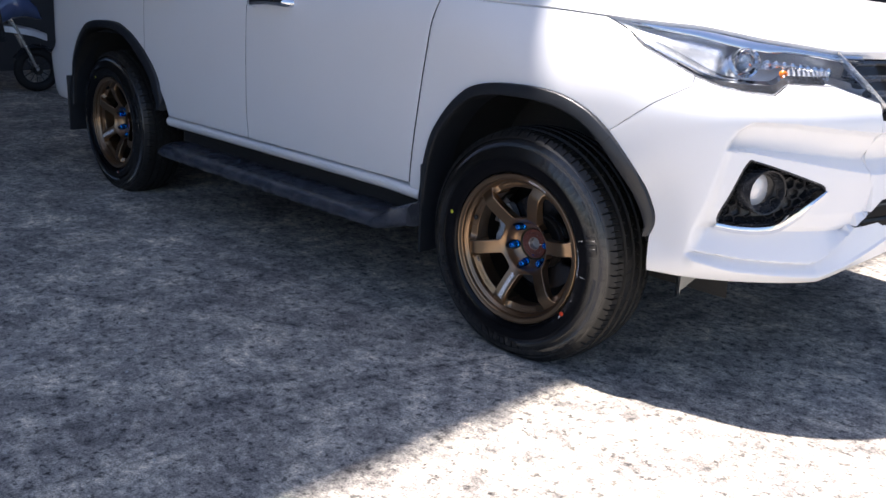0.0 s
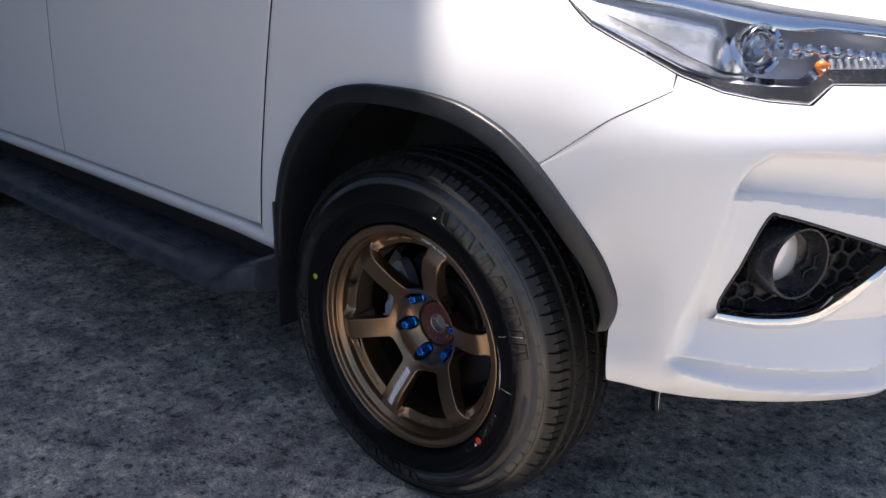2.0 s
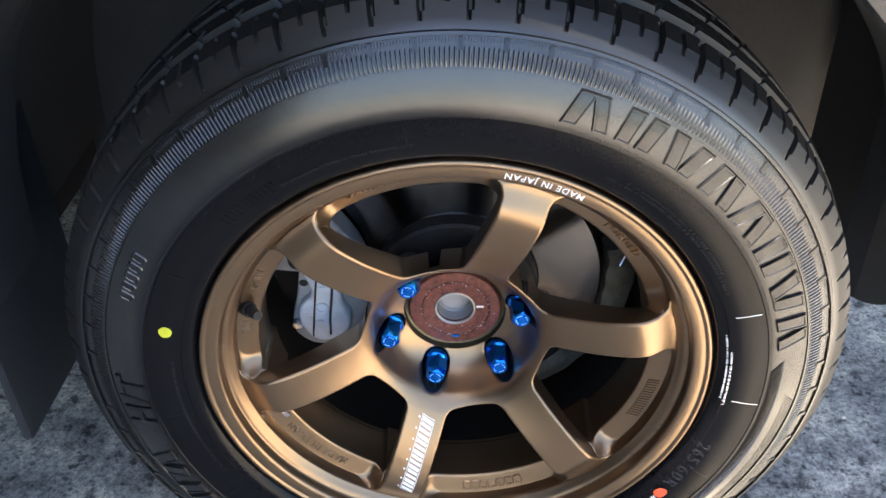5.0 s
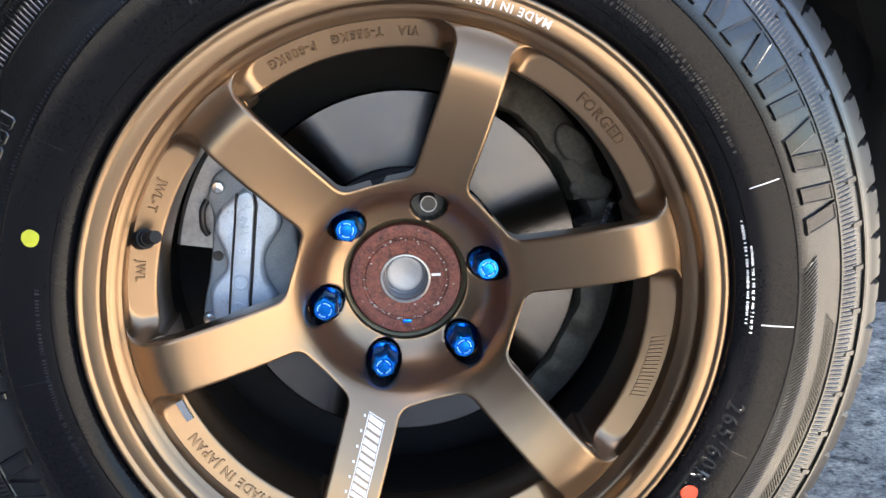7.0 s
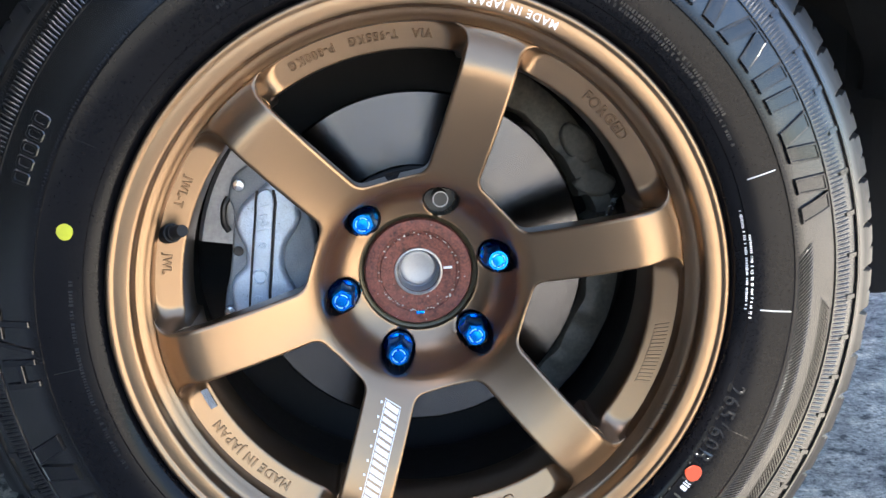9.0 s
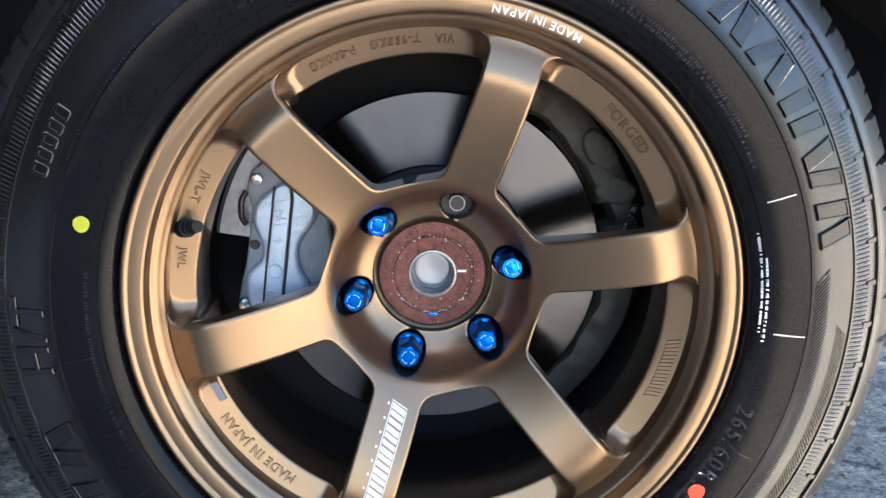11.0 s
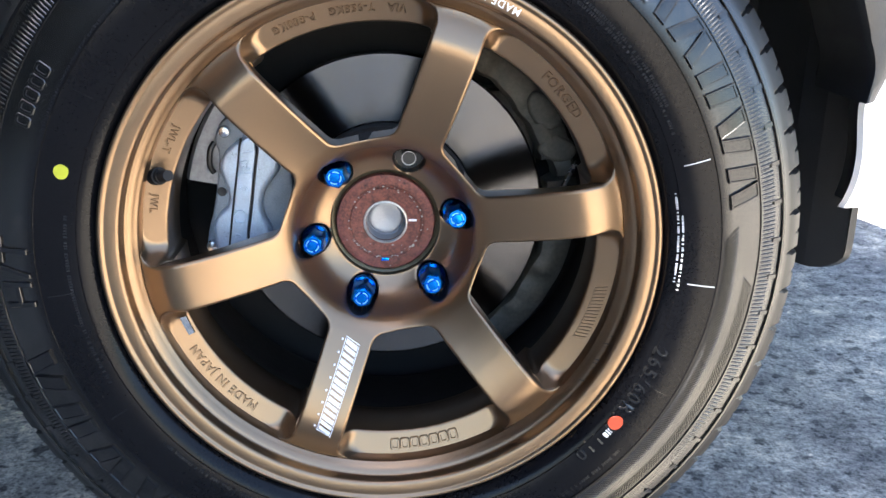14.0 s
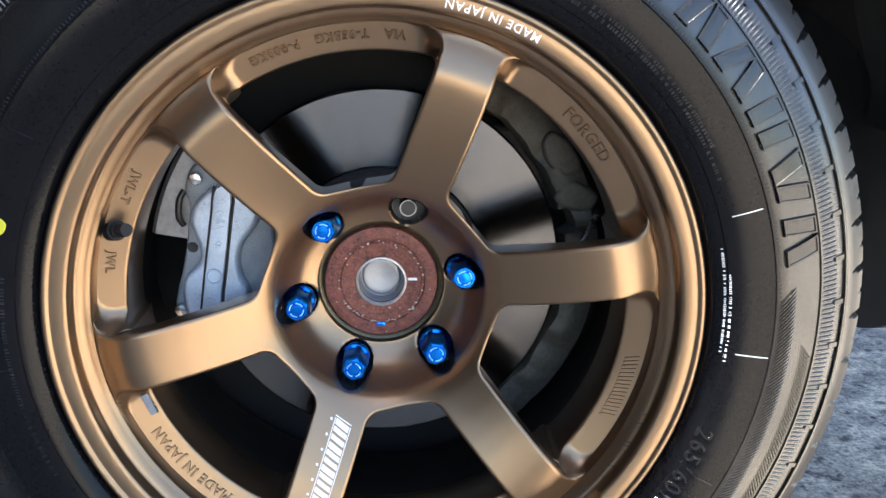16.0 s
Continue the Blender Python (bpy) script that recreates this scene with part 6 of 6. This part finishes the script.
    # black guard behind the bumper's rear edge, with a rounded lower corner
    foot = [(0.232 - 0.036 * math.cos(q * math.pi / 20), 0.325 - 0.037 * math.sin(q * math.pi / 20)) for q in range(11)]
    foot += [(0.26, 0.2885), (0.28, 0.290), (0.31, 0.294), (0.34, 0.30), (0.40, 0.31)]
    bm = bmesh.new()
    rows = []
    for y, z in foot:
        x = 0.490 - 0.9 * min(0.05, max(0.0, y - 0.2)) - 0.1 * max(0.0, y - 0.25)
        rows.append([bm.verts.new(p) for p in ((x, y, z), (x, y, 0.60), (x + 0.007, y, 0.60), (x + 0.007, y, z))])
    for a, b in zip(rows, rows[1:]):
        for q in range(4):
            bm.faces.new((a[q], b[q], b[(q + 1) % 4], a[(q + 1) % 4]))
    bm.faces.new(rows[0])
    bm.faces.new(rows[-1][::-1])
    guard = part("splash_guard", bm, M_PLASTIC, car, "plastic splash guard, black behind, front coloured pale as if lit", smooth=False)
    # front face coloured pale for the light the sunny ground throws on it
    guard.data.materials.append(M_PALE)
    for face in guard.data.polygons:
        if face.normal.x > 0.6:
            face.material_index = 1
    # rolled inner flange of the bumper's rear edge
    V = []
    zs = np.linspace(0.394, 0.500, 14)
    for z in zs:
        x = float(np.interp(z, [0.39, 0.42, 0.445, 0.49, 0.505], [0.446, 0.447, 0.447, 0.445, 0.448]))
        y = skin(s_of_x(x), z)[1]
        V += [(x + 0.001, y + 0.005, z), (x - 0.002, y + 0.010, z), (x - 0.003, y + 0.040, z), (x + 0.004, y + 0.052, z)]
    mesh_object("bumper_return", V, grid_faces(len(zs), 4, False, 0), M_PLASTIC, car, "black return of the bumper edge")

    wheel = build_wheel(car)
    front = pose(0, 0, WHEEL_Z, 0, 0, 2.58)
    wheel.matrix_basis = front
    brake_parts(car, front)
    rear = copy_thing(wheel, pose(REAR_X, 0.015, WHEEL_Z, 0, 41, 0))
    for ob in rear.children:
        if ob.name.startswith("tyre"):
            ob.matrix_basis = pose(0, 0, 0, 0, -41, 0)
    for x in (0.0, REAR_X):
        copy_thing(wheel, pose(x, 2 * CENTRE_Y, WHEEL_Z, 0, 0, 180))
    return car


build_car()


# ---- motorcycle in the shade behind ----
def build_motorcycle():
    bike = empty("motorcycle")
    tagged(bike, "grey and blue underbone motorcycle standing by the wall", "motorcycle")

    def wheel_at(y):
        V, F = [], []
        n, m = 48, 12
        for i in range(n):
            a = 2 * math.pi * i / n
            for j in range(m):
                b = 2 * math.pi * j / m
                r = 0.165 + 0.042 * math.cos(b)
                V.append((0.036 * math.sin(b), y + r * math.cos(a), 0.207 + r * math.sin(a)))
        for i in range(n):
            for j in range(m):
                F.append((i * m + j, i * m + (j + 1) % m, ((i + 1) % n) * m + (j + 1) % m, ((i + 1) % n) * m + j))
        tyre = mesh_object("tyre", V, F, M_RUBBER, bike, "black motorcycle tyre")
        bm = bmesh.new()
        rod(bm, (-0.05, y, 0.207), (0.05, y, 0.207), 0.045, 20)
        for k in range(12):
            a = math.pi * k / 6
            rod(bm, (0.02 * (-1) ** k, y, 0.207), (0.0, y + 0.14 * math.cos(a), 0.207 + 0.14 * math.sin(a)), 0.004, 6)
        part("wheel_hub", bm, M_BLACK, tyre)

    wheel_at(1.20)
    wheel_at(0.0)
    bm = bmesh.new()
    for x in (-0.075, 0.075):
        rod(bm, (x, 1.20, 0.207), (x, 0.98, 0.70), 0.018, 12)
    part("front_fork", bm, M_SATIN, bike, "silver telescopic fork")
    V = []
    for t in np.linspace(0, 1, 14):
        a = radians(20 + 130 * t)
        for b in np.linspace(-1, 1, 7):
            r = 0.235 - 0.03 * b * b
            V.append((0.058 * b, 1.20 + r * math.cos(a), 0.207 + r * math.sin(a)))
    mesh_object("front_mudguard", V, grid_faces(14, 7, False, 0), M_LAMPBLACK, bike, "black front mudguard")
    V = []
    for t, (y, z, w, h) in zip(range(6), ((0.70, 0.64, 0.10, 0.12), (0.86, 0.74, 0.15, 0.15), (1.0, 0.82, 0.16, 0.15), (1.12, 0.80, 0.13, 0.11), (1.22, 0.74, 0.08, 0.07), (1.27, 0.69, 0.02, 0.02))):
        for k in range(14):
            a = 2 * math.pi * k / 14
            V.append((w * math.cos(a), y, z + h * math.sin(a)))
    F = []
    for i in range(5):
        for k in range(14):
            F.append((i * 14 + k, i * 14 + (k + 1) % 14, (i + 1) * 14 + (k + 1) % 14, (i + 1) * 14 + k))
    F += [tuple(range(14))[::-1], tuple(range(70, 84))]
    mesh_object("front_cowl", V, F, M_MOTO_BLUE, bike, "dark blue front cowl")
    V = []
    for y, z, w in ((0.92, 0.62, 0.10), (1.06, 0.60, 0.09), (1.19, 0.57, 0.06), (1.31, 0.52, 0.008)):
        V += [(-w, y, z - 0.05), (-w * 0.9, y, z), (0, y, z + 0.018), (w * 0.9, y, z), (w, y, z - 0.05)]
    mesh_object("front_beak", V, grid_faces(4, 5, False, 0), M_FAIRING, bike, "silver pointed front beak")
    V = [(x * s2, y, z) for y, z, s2 in ((0.92, 0.66, 1), (1.05, 0.62, 1), (0.80, 0.36, 0.8), (0.62, 0.34, 0.8)) for x in (-0.20, 0.20)]
    bm = bmesh.new()
    box(bm, -0.17, -0.14, 0.70, 0.98, 0.36, 0.74, 0.01, m=pose(0, 0, 0, 8, 0, 0))
    part("leg_shield", bm, M_LAMPBLACK, bike, "black leg shield")
    bm = bmesh.new()
    box(bm, 0.14, 0.17, 0.70, 0.98, 0.36, 0.74, 0.01, m=pose(0, 0, 0, 8, 0, 0))
    part("leg_shield", bm, M_LAMPBLACK, bike, "black leg shield")
    bm = bmesh.new()
    box(bm, -0.11, 0.11, 0.02, 0.62, 0.68, 0.78, 0.035, 3)
    part("seat", bm, M_BLACK, bike, "black padded seat")
    bm = bmesh.new()
    box(bm, -0.09, 0.09, -0.15, 0.75, 0.42, 0.68, 0.04, 3)
    part("body_cover", bm, M_MOTO_BLUE, bike, "dark blue body cover")
    bm = bmesh.new()
    box(bm, -0.10, 0.10, 0.40, 0.72, 0.20, 0.44, 0.04, 3)
    part("engine", bm, M_SATIN, bike, "dull metal engine")
    V, F = tube(smooth_curve([(-0.34, 0.86, 1.03), (-0.20, 0.92, 1.0), (0, 0.97, 0.96), (0.20, 0.92, 1.0), (0.34, 0.86, 1.03)], 6), 0.014, 8)
    mesh_object("handlebar", V, F, M_BLACK, bike, "black handlebar")
    bm = bmesh.new()
    rod(bm, (0.11, 0.45, 0.24), (0.12, -0.2, 0.32), 0.04, 14, 0.045)
    part("exhaust", bm, M_SATIN, bike, "dull steel exhaust")
    bm = bmesh.new()
    rod(bm, (-0.12, 0.5, 0.22), (-0.22, 0.55, 0.0), 0.012, 8)
    part("side_stand", bm, M_BLACK, bike)
    bike.matrix_basis = pose(-7.3, -0.02, 0.0, 0, 4, -6)


M_MOTO_BLUE = material("dark_blue_plastic", (0.07, 0.10, 0.21), rough=0.2, var=0.1, scale=5, coat=1.0)
build_motorcycle()
